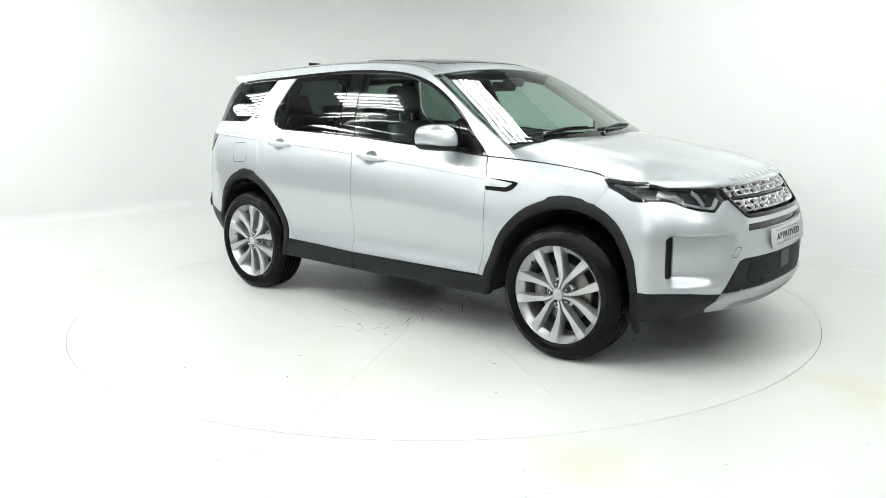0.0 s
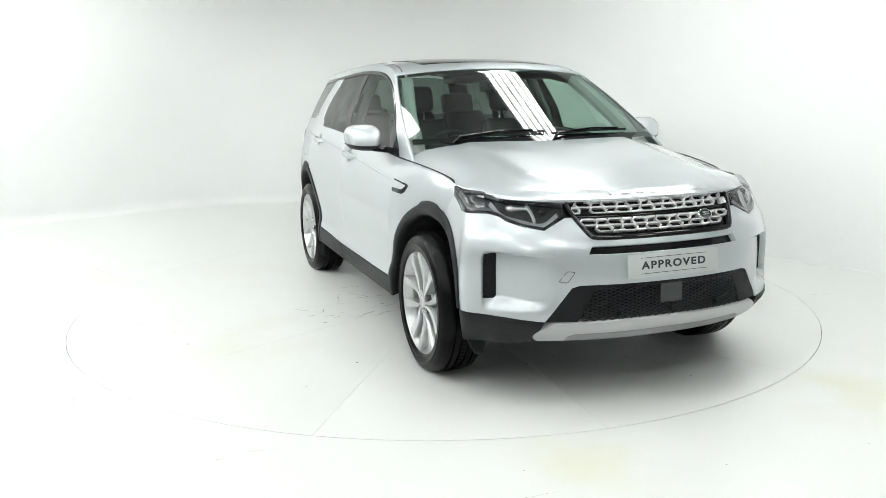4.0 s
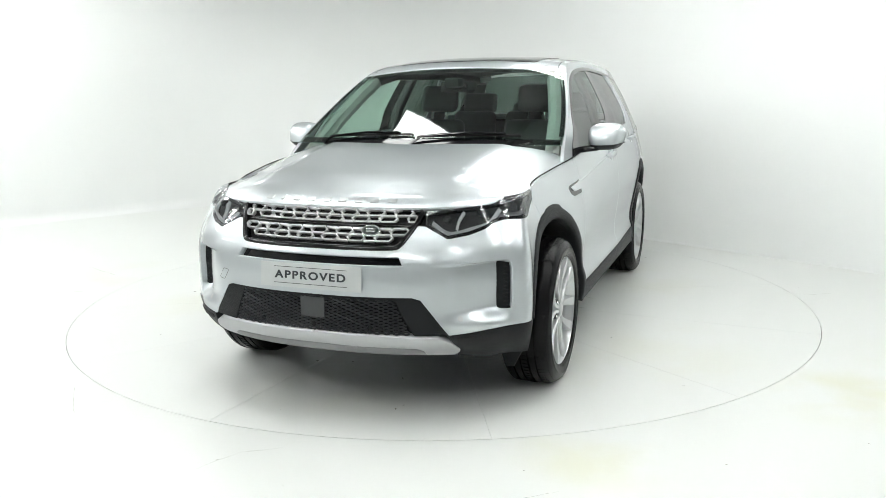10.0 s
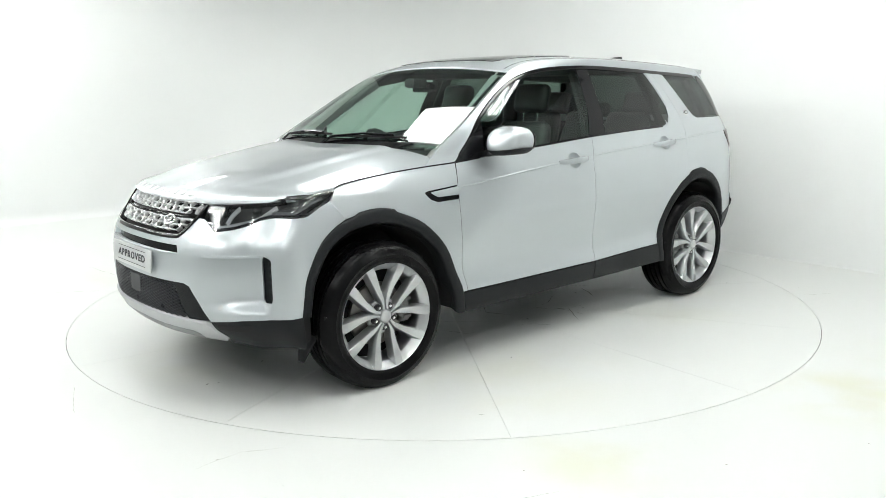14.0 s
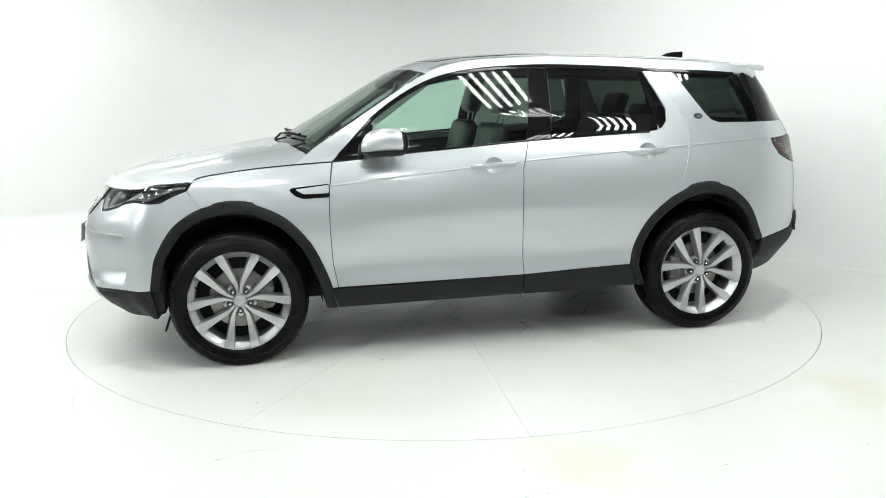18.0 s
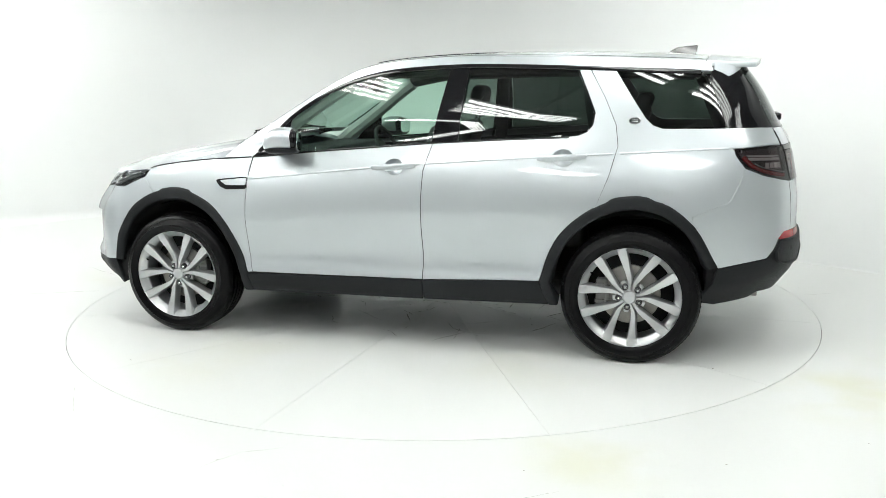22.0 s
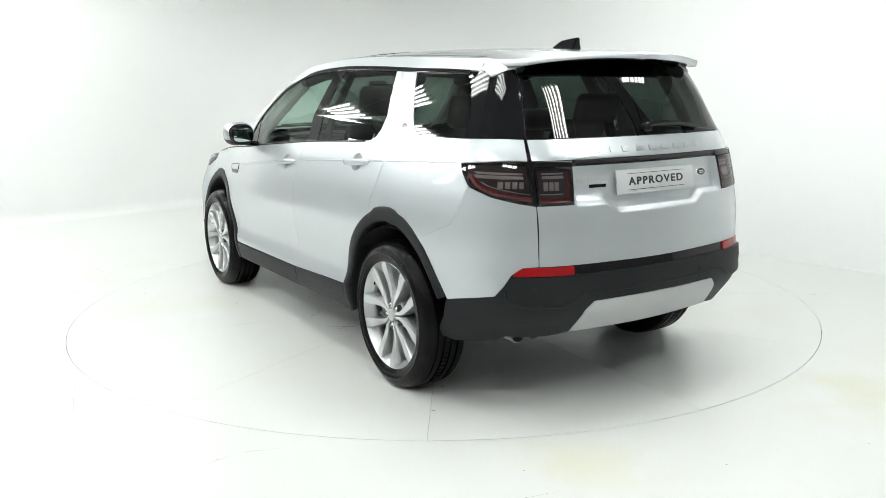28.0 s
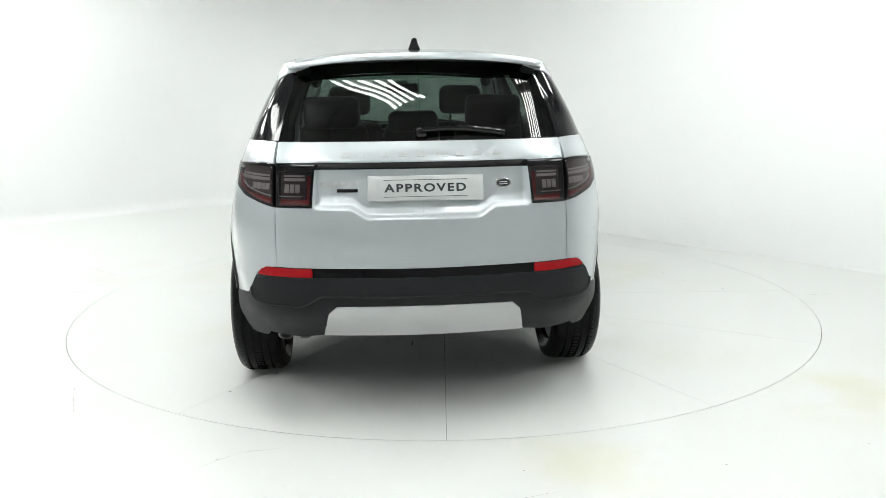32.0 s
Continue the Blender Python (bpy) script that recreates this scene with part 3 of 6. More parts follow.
    for i, (a, b, z, turn) in enumerate(spots):
        m = Matrix.Translation(at(a, b, z)) @ Matrix.Rotation(math.atan2(ax.y, ax.x) + radians(turn), 4, "Z")
        if i == 0:
            first.matrix_basis = m
        else:
            copy_thing(first, m)

    # one closed diffuser panel among the racks
    e = new("ceiling_light")
    tagged(e, "flat glowing white diffuser panel under the ceiling", "ceiling light")
    e.matrix_basis = Matrix.Translation(at(-0.4, 0.45, 3.05)) @ Matrix.Rotation(math.atan2(ax.y, ax.x), 4, "Z")
    part("lamp_body", rbox(0.44, 0.90, 0.06, 0.01, at=(0, 0, 0.045)), hous, e)
    part("diffuser", rbox(0.40, 0.86, 0.02, 0.004, at=(0, 0, 0.008)), mat("glowing_diffuser", (0.9, 0.9, 0.9), 0.5, emit=(0.975, 1.0, 0.973), power=PANEL_POWER), e)

    for o in (-0.3, 0.3):
        part("hanger_rod", rbox(0.012, 0.012, 0.46, 0.002, 1, at=(0, o, 0.29)), hous, e)

    # fine cracks and specks on the floor
    crack = mat("floor_crack_dirt", (0.45, 0.45, 0.40), 0.9, grain=0.2, blotch=0.3)
    rnd = random.Random(7)
    def cracks(lines, z):
        vs, fs = [], []
        for (x0, y0, x1, y1, wdt) in lines:
            k = max(3, int(math.hypot(x1 - x0, y1 - y0) / 0.05))
            px, py = -(y1 - y0), x1 - x0
            l = math.hypot(px, py)
            px, py = px / l, py / l
            o = 0
            for i in range(k + 1):
                q = i / k
                o += rnd.uniform(-1, 1) * min(0.008, l * 0.04)
                cx_, cy_ = x0 + (x1 - x0) * q + px * o, y0 + (y1 - y0) * q + py * o
                ww = wdt * rnd.uniform(0.2, 1.0) * (1 if 0 < i < k else 0.1)
                vs += [(cx_ - px * ww, cy_ - py * ww, z), (cx_ + px * ww, cy_ + py * ww, z)]
                if i:
                    b_ = len(vs)
                    fs.append((b_ - 4, b_ - 3, b_ - 1, b_ - 2))
        return vs, fs
    far = [(-1.0, -2.71, -0.86, -2.55, 0.0012), (-0.86, -2.55, -0.68, -2.50, 0.0014), (-3.1, 1.2, -2.7, 0.85, 0.003), (-3.4, 0.2, -2.6, 0.3, 0.003), (-1.9, -1.75, -1.7, -2.1, 0.0012), (2.55, -0.1, 2.8, -0.05, 0.002), (0.2, -2.98, 0.42, -2.92, 0.001)]
    for x_, y_ in ((-0.93, -2.62), (-0.62, -2.85), (1.1, -2.72), (-2.75, 0.15), (2.62, 0.12), (-2.3, -1.62), (1.75, -2.55), (0.3, -2.75)):
        far.append((x_, y_, x_ + 0.010, y_ + 0.003, 0.0035))
    c_ = part("floor_cracks", cracks(far, 0.001), crack, None)
    tagged(c_, "fine dirty cracks and specks in the floor paint", "cracks", kind="stuff")

    # hairline cracks in the wall paint, upright along the back wall
    vs, fs = [], []
    for a_, z0, z1, lean in ((-4.05, 0.55, 1.75, 0.10), (-4.3, 0.30, 0.62, -0.06), (-5.2, 0.9, 1.4, 0.05)):
        for i in range(15):
            q = i / 14
            o = a_ + lean * q + rnd.uniform(-0.006, 0.006)
            ww = 0.0022 * rnd.uniform(0.3, 1.0)
            vs += [at(o - ww, B1 - 0.002, z0 + (z1 - z0) * q), at(o + ww, B1 - 0.002, z0 + (z1 - z0) * q)]
            if i:
                b_ = len(vs)
                fs.append((b_ - 4, b_ - 3, b_ - 1, b_ - 2))
    tagged(part("wall_cracks", (vs, fs), crack, None), "hairline cracks in the white wall paint", "cracks", kind="stuff")

    # turntable with its plates
    t = new("turntable")
    tagged(t, "round white painted car turntable level with the floor", "turntable")
    for k in range(12):
        a0, a1 = radians(25.6 + 30 * k), radians(25.6 + 30 * (k + 1))
        vs, fs = [], []
        g = 0.0008
        m = 10
        am = (a0 + a1) / 2
        sh = Vector((math.cos(am), math.sin(am), 0)) * (g / math.sin((a1 - a0) / 2))
        rim = [sh] + [sh + Vector((math.cos(a0 + (a1 - a0) * i / m), math.sin(a0 + (a1 - a0) * i / m), 0)) * (RADIUS - 0.0050) for i in range(m + 1)]
        q = len(rim)
        vs = [tuple(v) for v in rim] + [tuple(v - Vector((0, 0, 0.005))) for v in rim]
        fs = [tuple(range(q))] + [(i, q + i, q + (i + 1) % q, (i + 1) % q) for i in range(q)]
        bm = bmesh.new()
        me = bpy.data.meshes.new("tmp")
        me.from_pydata(vs, [], fs)
        bm.from_mesh(me)
        bpy.data.meshes.remove(me)
        part("deck_plate", bm, tb, t)
    part("deck_base", lathe_z([(0.0, -0.006), (RADIUS + 0.0015, -0.006), (RADIUS + 0.0015, -0.1), (0.0, -0.1)], 96), joint, t, "dirt-grey base seen in the joints between plates")
    near = []
    for k in range(46):
        a_, r_ = rnd.uniform(0, 6.28), rnd.uniform(0.05, 1.0) ** 0.8
        x_, y_ = r_ * math.cos(a_), r_ * math.sin(a_)
        d_ = a_ + rnd.choice((0, 1.57)) + rnd.uniform(-0.4, 0.4)
        for q in range(rnd.randint(1, 3)):
            l_ = rnd.uniform(0.04, 0.16)
            near.append((x_, y_, x_ + l_ * math.cos(d_), y_ + l_ * math.sin(d_), rnd.uniform(0.0015, 0.005)))
            x_, y_, d_ = x_ + l_ * math.cos(d_), y_ + l_ * math.sin(d_), d_ + rnd.uniform(-0.9, 0.9)
    for k in range(16):
        a_, r_ = rnd.uniform(0, 6.28), rnd.uniform(0.2, 1.2)
        x_, y_ = r_ * math.cos(a_), r_ * math.sin(a_)
        near.append((x_, y_, x_ + rnd.uniform(-0.25, 0.25), y_ + rnd.uniform(-0.25, 0.25), rnd.uniform(0.002, 0.006)))
    for k in range(30):
        a_, r_ = rnd.uniform(0, 6.28), rnd.uniform(0.2, 2.3)
        x_, y_ = r_ * math.cos(a_), r_ * math.sin(a_)
        near.append((x_, y_, x_ + rnd.uniform(-0.03, 0.03), y_ + rnd.uniform(-0.03, 0.03), 0.006))
    tagged(part("deck_scuff", cracks(near, 0.0012), mat("grey_scuff_dirt", (0.32, 0.32, 0.29), 0.9, grain=0.2, blotch=0.3), t, "grey scuffs worn into the white deck"), kind="stuff")
    return t


def lathe_z(profile, n=64):
    bm = lathe(profile, n)
    bmesh.ops.transform(bm, matrix=Matrix.Rotation(radians(90), 4, "X"), verts=bm.verts)
    return bm


# a 1.2, -0.4, -2.05 with b under 3 match reflections; others are added fill
LAMP_SPOTS = [(1.2, -0.2, 3.05, 90), (1.2, -2.2, 3.05, 90), (0.3, -4.4, 3.05, 90), (-0.4, -1.95, 3.05, 90), (-0.4, -3.3, 3.05, 90), (-3.0, 2.7, 3.05, 90), (-0.4, 4.6, 3.05, 90), (-2.4, 5.2, 3.05, 90), (-2.05, 2, 3.05, 90), (-2.05, 0, 3.05, 90), (-2.05, -1.75, 3.05, 90), (-2.05, 4.2, 3.05, 90), (-3.9, 0.9, 3.05, 90), (-3.9, -1.6, 3.05, 90), (-3.9, 3.4, 3.05, 90), (-2.4, -4.2, 3.05, 90), (-5.7, 1.5, 3.05, 90), (-5.7, 4, 3.05, 90), (-3.9, 5, 3.05, 90), (-5.7, 0, 3.05, 90), (-4.6, -3.6, 3.05, 90)]
turntable = studio()

# ================= the car =================
car = new("suv")
car["offset"] = 1
tagged(car, "silver five-door SUV with dark lower cladding on the turntable", "car")

DLO = [(0.84, 1.084), (0.732, 1.185), (0.608, 1.311), (0.448, 1.421), (0.287, 1.502), (0.124, 1.551), (-0.04, 1.575), (-0.204, 1.586), (-0.336, 1.591), (-0.534, 1.592), (-0.863, 1.580), (-1.027, 1.572), (-1.25, 1.560), (-1.50, 1.550), (-1.693, 1.538)]
BELT = [(0.84, 1.078), (0.732, 1.086), (0.483, 1.109), (0.138, 1.134), (-0.275, 1.164), (-0.66, 1.183), (-1.03, 1.196)]
BLINE = [(-0.358, 1.59), (-0.275, 1.164), (-0.231, 1.017), (-0.222, 0.85), (-0.222, 0.701), (-0.227, 0.55), (-0.227, 0.404)]
FSHUT = [(0.841, 1.078), (0.865, 0.945), (0.872, 0.83), (0.874, 0.725), (0.863, 0.53), (0.840, 0.398)]
RSHUT = [(-1.12, 1.566), (-1.16, 1.49), (-1.208, 1.407), (-1.273, 1.263), (-1.287, 1.155), (-1.246, 1.0), (-1.167, 0.801)]
FARCH = [(1.828, 0.43), (1.812, 0.53), (1.788, 0.617), (1.697, 0.759), (1.57, 0.843), (1.446, 0.872), (1.37, 0.878), (1.308, 0.872), (1.233, 0.852), (1.103, 0.786), (0.984, 0.656), (0.902, 0.488), (0.872, 0.395)]
RARCH = [(-0.889, 0.425), (-0.933, 0.57), (-1.009, 0.701), (-1.135, 0.811), (-1.263, 0.872), (-1.36, 0.888), (-1.425, 0.886), (-1.557, 0.850), (-1.694, 0.735), (-1.791, 0.567), (-1.811, 0.533)]
fa, ra = smooth(FARCH, 4), smooth(RARCH, 4)
dlo = smooth(DLO, 3)


def seg(line, x0, x1):
    """The points of a line between two x."""
    lo, hi = min(x0, x1), max(x0, x1)
    return [p for p in line if lo <= p[0] <= hi]


def sides(name, polys, material, label="", parents=None, **kw):
    """The same panel on both flanks."""
    out = []
    for i, m in enumerate((False, True)):
        out.append(part(name, panel(polys, side, mirror=m, **kw), material, parents[i] if parents else car, label))
    return out


# --- paint panels on the flanks
hoodline = [(1.578, 0.995), (1.531, 1.012), (1.40, 1.032), (1.225, 1.052), (1.041, 1.066)]
fender = XS(*hoodline, (0.846, 1.077), *FSHUT[1:], *[p for p in fa[::-1] if p[0] < 1.548], (1.5485, 0.856), (1.6135, 0.944))
sides("front_wing", [fender], PAINT)
fdoor = XS(*[(x, z) for x, z in BELT if x > -0.27], (-0.275, 1.164), *BLINE[2:], *FSHUT[::-1][:-1])
doors_f = sides("front_door", [fdoor], PAINT, gap=0.0038)
rg_end = [(-1.03, 1.205), (-1.075, 1.208), (-1.121, 1.228), (-1.15, 1.262), (-1.160, 1.328), (-1.112, 1.44), (-1.055, 1.567)]
arch_front_rear = [p for p in ra if p[0] > -1.168]
rdoor = XS((-0.275, 1.164), (-0.66, 1.183), *rg_end, (-1.116, 1.564), *RSHUT[1:], *arch_front_rear[::-1], (-0.60, 0.418), *BLINE[2:][::-1])
doors_r = sides("rear_door", [rdoor], PAINT, gap=0.0038)
qw = [(-1.252, 1.556), (-1.31, 1.465), (-1.37, 1.373), (-1.426, 1.292), (-1.46, 1.260), (-1.509, 1.243), (-1.75, 1.242), (-2.0, 1.244)]
quarter = XS(*RSHUT, *[p for p in ra if p[0] < -1.168 and p[0] > -1.66], (-1.680, 0.752), (-1.674, 0.794), (-1.858, 0.874), (-1.905, 0.98), (-1.925, 1.040), (-1.880, 1.100), (-1.862, 1.140)) + [R(0.700, 1.153), R(0.645, 1.150), R(0.630, 1.240)] + XS(*qw[::-1])
quarters = sides("rear_quarter_panel", [quarter], PAINT, gap=0.0022)
rail = XS((0.846, 1.082), (1.046, 1.070), (0.945, 1.149), *[(x, float(zrail(x))) for x in np.arange(0.9, -1.76, -0.06)], (-1.76, 1.535), (-1.693, 1.541), *dlo[::-1][1:])
sides("roof_side_rail", [rail], PAINT, lip=0.02)
# rear bumper corner in body colour
rcorner = XS((-1.674, 0.794), (-1.680, 0.752), (-1.694, 0.735), (-1.791, 0.567), (-1.816, 0.522), (-1.94, 0.547)) + RS((0.787, 0.569), (0.764, 0.615), (0.738, 0.668), (0.70, 0.700), (0.6405, 0.704), (0.6395, 0.962), (0.70, 0.974)) + XS((-2.02, 1.000), (-1.955, 1.028), (-1.925, 1.040), (-1.905, 0.98), (-1.858, 0.874))
sides("rear_bumper_corner", [rcorner], PAINT, gap=0.002)

# --- bonnet, roof, screen
hp = [(a, -1.0) for a in np.linspace(0.05, 1, 26)] + [(1.0, v) for v in np.linspace(-0.95, 0.95, 39)] + [(a, 1.0) for a in np.linspace(1, 0.05, 26)] + [(0.0, v) for v in np.linspace(0.97, -0.97, 39)]
bonnet = part("bonnet", panel([hp], hood, cell=(0.03, 0.03), gap=0, lip=0.03), PAINT, car)
rp = [(0.335, v) for v in np.linspace(-1, 1, 21)] + [(x, 1.0) for x in np.linspace(0.2, -1.72, 25)] + [(-1.76, v) for v in np.linspace(1, -1, 21)] + [(x, -1.0) for x in np.linspace(-1.72, 0.2, 25)]
roof = part("roof", panel([rp], top, cell=(0.05, 0.06), gap=0.003, lip=0.012, off=0.001), PAINT, car)
wp = [(1.105, v) for v in np.linspace(-0.985, 0.985, 21)] + [(x, 0.985) for x in np.linspace(1.05, 0.40, 12)] + [(0.35, v) for v in np.linspace(0.985, -0.985, 21)] + [(x, -0.985) for x in np.linspace(0.40, 1.05, 12)]
screen = part("windscreen", panel([wp], top, cell=(0.05, 0.06), gap=0, lip=0.004), SCREEN, car, "green-tinted windscreen")

# dark strip laid along the bonnet edge for the shade of its gap
for m in (False, True):
    part("bonnet_gap_shade", band(XS(*smooth([(x, z + 0.003) for x, z in hoodline] + [(0.85, 1.0785)], 4)), side, 0.006, mirror=m, off=0.002, thick=0.002), DARK, car)

# gap shade put in as a colour: door gaps, cover outlines, roof channel
SEAM = mat("panel_seam_shadow_gap", (0.05, 0.052, 0.055), 0.7, grain=0.1)
# dark strips sunk in the shut lines deepen them
for i, m in enumerate((False, True)):
    for nm, line, par in (("door_gap_shade", FSHUT, doors_f[i]), ("door_gap_shade", BLINE[1:], doors_r[i]), ("door_gap_shade", RSHUT, quarters[i])):
        part(nm, band(XS(*smooth(line, 4)), side, 0.016, mirror=m, off=-0.0045, thick=0.006), SEAM, par)

# --- nose
_nose = np.linspace(S0, S0 + 1.3, 2600)
c45 = F(0.45, 0.72)[0]
sI, sO = [float(np.interp(v, _cy(_nose), _nose)) for v in (0.799, 0.834)]     # edges of the upright slot
brow = FS((0.578, 0.823), (0.66, 0.837), (0.715, 0.858)) + XS((1.94, 0.876), (1.90, 0.886), (1.80, 0.883), (1.749, 0.884), (1.68, 0.918), (1.615, 0.943))
zI, zO = [float(np.interp(v, [q[0] for q in brow], [q[1] for q in brow])) for v in (sI, sO)]
cover = [
    FS((0, 0.783), (0.36, 0.785), (0.40, 0.798), (0.425, 0.835)) + [(c45, 0.876), (c45, 0.757), F(0.392, 0.757), F(0, 0.757)],
    FS((0, 0.719), (0.413, 0.719)) + [(c45, 0.719), (c45, 0.583), F(0, 0.583)],
    [F(0.413, 0.719), (c45, 0.719), (c45, 0.757), F(0.392, 0.757)],
    [(c45, 0.876), F(0.475, 0.874)] + [q for q in brow if q[0] < sI] + [(sI, zI), (sI, 0.712), (sI, 0.498), (sI, 0.428)] + FS((0.60, 0.412), (0.49, 0.572)) + [(c45, 0.583), (c45, 0.719), (c45, 0.757)],
    [(sI, zI), (sO, zO), (sO, 0.694), (sO - 0.003, 0.705), (sO - 0.011, 0.712), (sI + 0.008, 0.713), (sI + 0.002, 0.709), (sI, 0.702)],
    [(sI, 0.516), (sI + 0.002, 0.506), (sI + 0.009, 0.499), (sO - 0.012, 0.501), (sO - 0.003, 0.511), (sO, 0.526), (sO, 0.428), (sI, 0.428)],
    [(sO, 0.428), (sO, 0.498), (sO, 0.712), (sO, zO)] + [q for q in brow if q[0] > sO] + XS((1.55, 0.855), *[p for p in fa if p[0] > 1.548][::-1], (1.90, 0.430)),
]
part("front_bumper", panel(cover, side, both=True, gap=0, cell=(0.014, 0.007), lip=0.03), PAINT, car)

# --- glass of the flanks
wf = XS(*[(x, z + 0.004) for x, z in BELT if 0.62 > x > -0.2], (-0.262, 1.168), (-0.335, 1.578), *[(x, z - 0.012) for x, z in dlo[::-1] if 0.60 > x > -0.30], (0.60, 1.29), (0.62, 1.104))
sides("front_window", [wf], CLEAR, parents=doors_f, gap=0, lip=0.004, off=-0.006)
wr = XS((-0.42, 1.176), (-0.66, 1.187), (-1.03, 1.196), (-1.075, 1.212), (-1.116, 1.232), (-1.142, 1.264), (-1.150, 1.328), (-1.104, 1.44), (-1.048, 1.555), *[(x, z - 0.012) for x, z in dlo[::-1] if -0.45 > x > -1.02], (-0.45, 1.578))
sides("rear_window", [wr], PRIVACY, parents=doors_r, gap=0, lip=0.004, off=-0.006)
wq = XS(*qw[:-1], (-1.83, 1.243), (-1.79, 1.36), (-1.735, 1.50), (-1.70, 1.535), (-1.5, 1.547))
sides("quarter_window", [wq], PRIVACY, parents=quarters, gap=0.001, lip=0.004, off=-0.004)
wd = XS((-1.832, 1.243), (-1.98, 1.244)) + RS((0.622, 1.244), (0.590, 1.38), (0.565, 1.46), (0.550, 1.54)) + XS((-1.75, 1.545), (-1.737, 1.50), (-1.793, 1.36))
sides("rear_pillar_cover", [wd], GLOSS, gap=0.001, lip=0.006, off=-0.003)
# black pillars and frames
bp = XS((-0.265, 1.170), (-0.415, 1.177), (-0.445, 1.586), (-0.34, 1.590))
sides("centre_pillar_cover", [bp], GLOSS, gap=0.001, lip=0.005, off=-0.004)
sail = XS((0.845, 1.081), (0.625, 1.102), (0.605, 1.295), (0.61, 1.308), (0.732, 1.182))
sides("mirror_sail", [sail], GLOSS, gap=0.001, lip=0.005, off=-0.003)
for m in (False, True):
    ln = XS(*[(x, z - 0.006) for x, z in dlo if 0.83 > x > -1.72])
    part("window_frame", band(ln, side, 0.022, mirror=m, off=0.001), GLOSS, car)
    ln = XS(*smooth([(x, z + 0.002) for x, z in BELT], 3))
    part("waist_seal", band(ln, side, 0.010, mirror=m, off=0.002), GLOSS, car)

# --- tail
def join(*parts_):
    v, f, n = [], [], []
    for a, b, c in parts_:
        k = len(v)
        v += list(a)
        f += [tuple(q + k for q in g) for g in b]
        n += list(c)
    return v, f, n


sg1, sg2 = R(0.6375, 0.9)[0], R(0.475, 0.962)[0]
gkw = dict(both=True, gap=0, lip=0)
gate = part("tailgate", join(
    panel([[R(0, 0.70), R(0.6385, 0.705), (sg1, 0.90), R(0, 0.90)]], side, cell=(0.03, 0.03), **gkw),
    panel([[R(0, 0.90), (sg1, 0.90), R(0.6375, 0.962), (sg2, 0.962), (sg2, 1.0), R(0, 1.0)]], side, cell=(0.010, 0.0025), **gkw),
    panel([[R(0, 1.0), (sg2, 1.0), R(0.462, 1.122), R(0, 1.122)]], side, cell=(0.012, 0.02), **gkw),
    panel([RS((0, 1.152), (0.630, 1.152), (0.620, 1.238), (0, 1.238))], side, cell=(0.03, 0.02), **gkw)), PAINT, car)
part("trim_strip", panel([RS((0, 1.124), (0.462, 1.124), (0.462, 1.150), (0, 1.150))], side, both=True, gap=0, off=0.004, lip=0.012), GLOSS, gate, "gloss black strip above the plate")
part("rear_screen", panel([RS((0, 1.244), (0.617, 1.244), (0.585, 1.38), (0.560, 1.46), (0.545, 1.545), (0.40, 1.572), (0, 1.585))], side, both=True, gap=0, lip=0.005, off=-0.002), PRIVACY, gate, "dark tinted rear screen")

# --- lower cladding
sill_f = XS((0.88, 0.390), (-0.223, 0.402), (-0.226, 0.286), (0.842, 0.281))
sides("sill_cladding", [sill_f], PLASTIC, off=0.004, lip=0.03)
sill_r = XS((-0.226, 0.402), (-0.60, 0.416), (-0.885, 0.426), (-0.942, 0.295), (-0.229, 0.286))
sides("sill_cladding", [sill_r], PLASTIC, off=0.004, lip=0.03)
def arch(line, cx, mirror):
    """A moulded wheel-arch strip: rounded across, with a deep inner return."""
    vs, fs = [], []
    prof = [(0.0, -0.012), (0.0, 0.002), (0.05, 0.006), (0.18, 0.0085), (0.5, 0.009), (0.8, 0.008), (0.93, 0.004), (1.0, -0.004), (1.0, -0.03), (1.0, -0.085)]
    k = len(prof)
    for x, z in line:
        xi, zi = cx + (x - cx) * 0.884, 0.352 + (z - 0.352) * 0.884
        if abs(x - cx) < 0.11:
            z = z + 0.012                      # flat pad on the crown of the arch
        if z < 0.3:
            zi = z
        for w, o in prof:
            q = X(x + (xi - x) * w, z + (zi - z) * w)
            a, b = np.array([q[0]]), np.array([q[1]])
            p_ = side(a, b)[0] + normals(side, a, b, False)[0] * o
            vs.append((p_[0], -p_[1] if mirror else p_[1], p_[2]))
    for i in range(len(line) - 1):
        for j in range(k - 1):
            a = i * k + j
            fs.append((a, a + 1, a + 1 + k, a + k))
    bm = bmesh.new()
    me = bpy.data.meshes.new("tmp")
    me.from_pydata(vs, [], fs)
    bm.from_mesh(me)
    bpy.data.meshes.remove(me)
    bmesh.ops.recalc_face_normals(bm, faces=bm.faces)
    if sum(f.normal.y * f.calc_area() for f in bm.faces) * (-1 if mirror else 1) < 0:
        bmesh.ops.reverse_faces(bm, faces=bm.faces)
    return bm


for m in (False, True):
    part("arch_cladding", arch(fa + [(0.862, 0.34), (0.846, 0.285)], 1.37, m), PLASTIC, car)
    part("arch_cladding", arch([(-0.942, 0.297), (-0.912, 0.36)] + ra, -1.37, m), PLASTIC, car)
lowf = [XS((1.800, 0.285), (1.828, 0.43), (1.95, 0.430)) + FS((0.74, 0.427), (0.60, 0.412), (0.608, 0.374), (0.632, 0.334), (0.604, 0.300), (0.70, 0.276)) + XS((1.9, 0.268), (1.80, 0.268))]
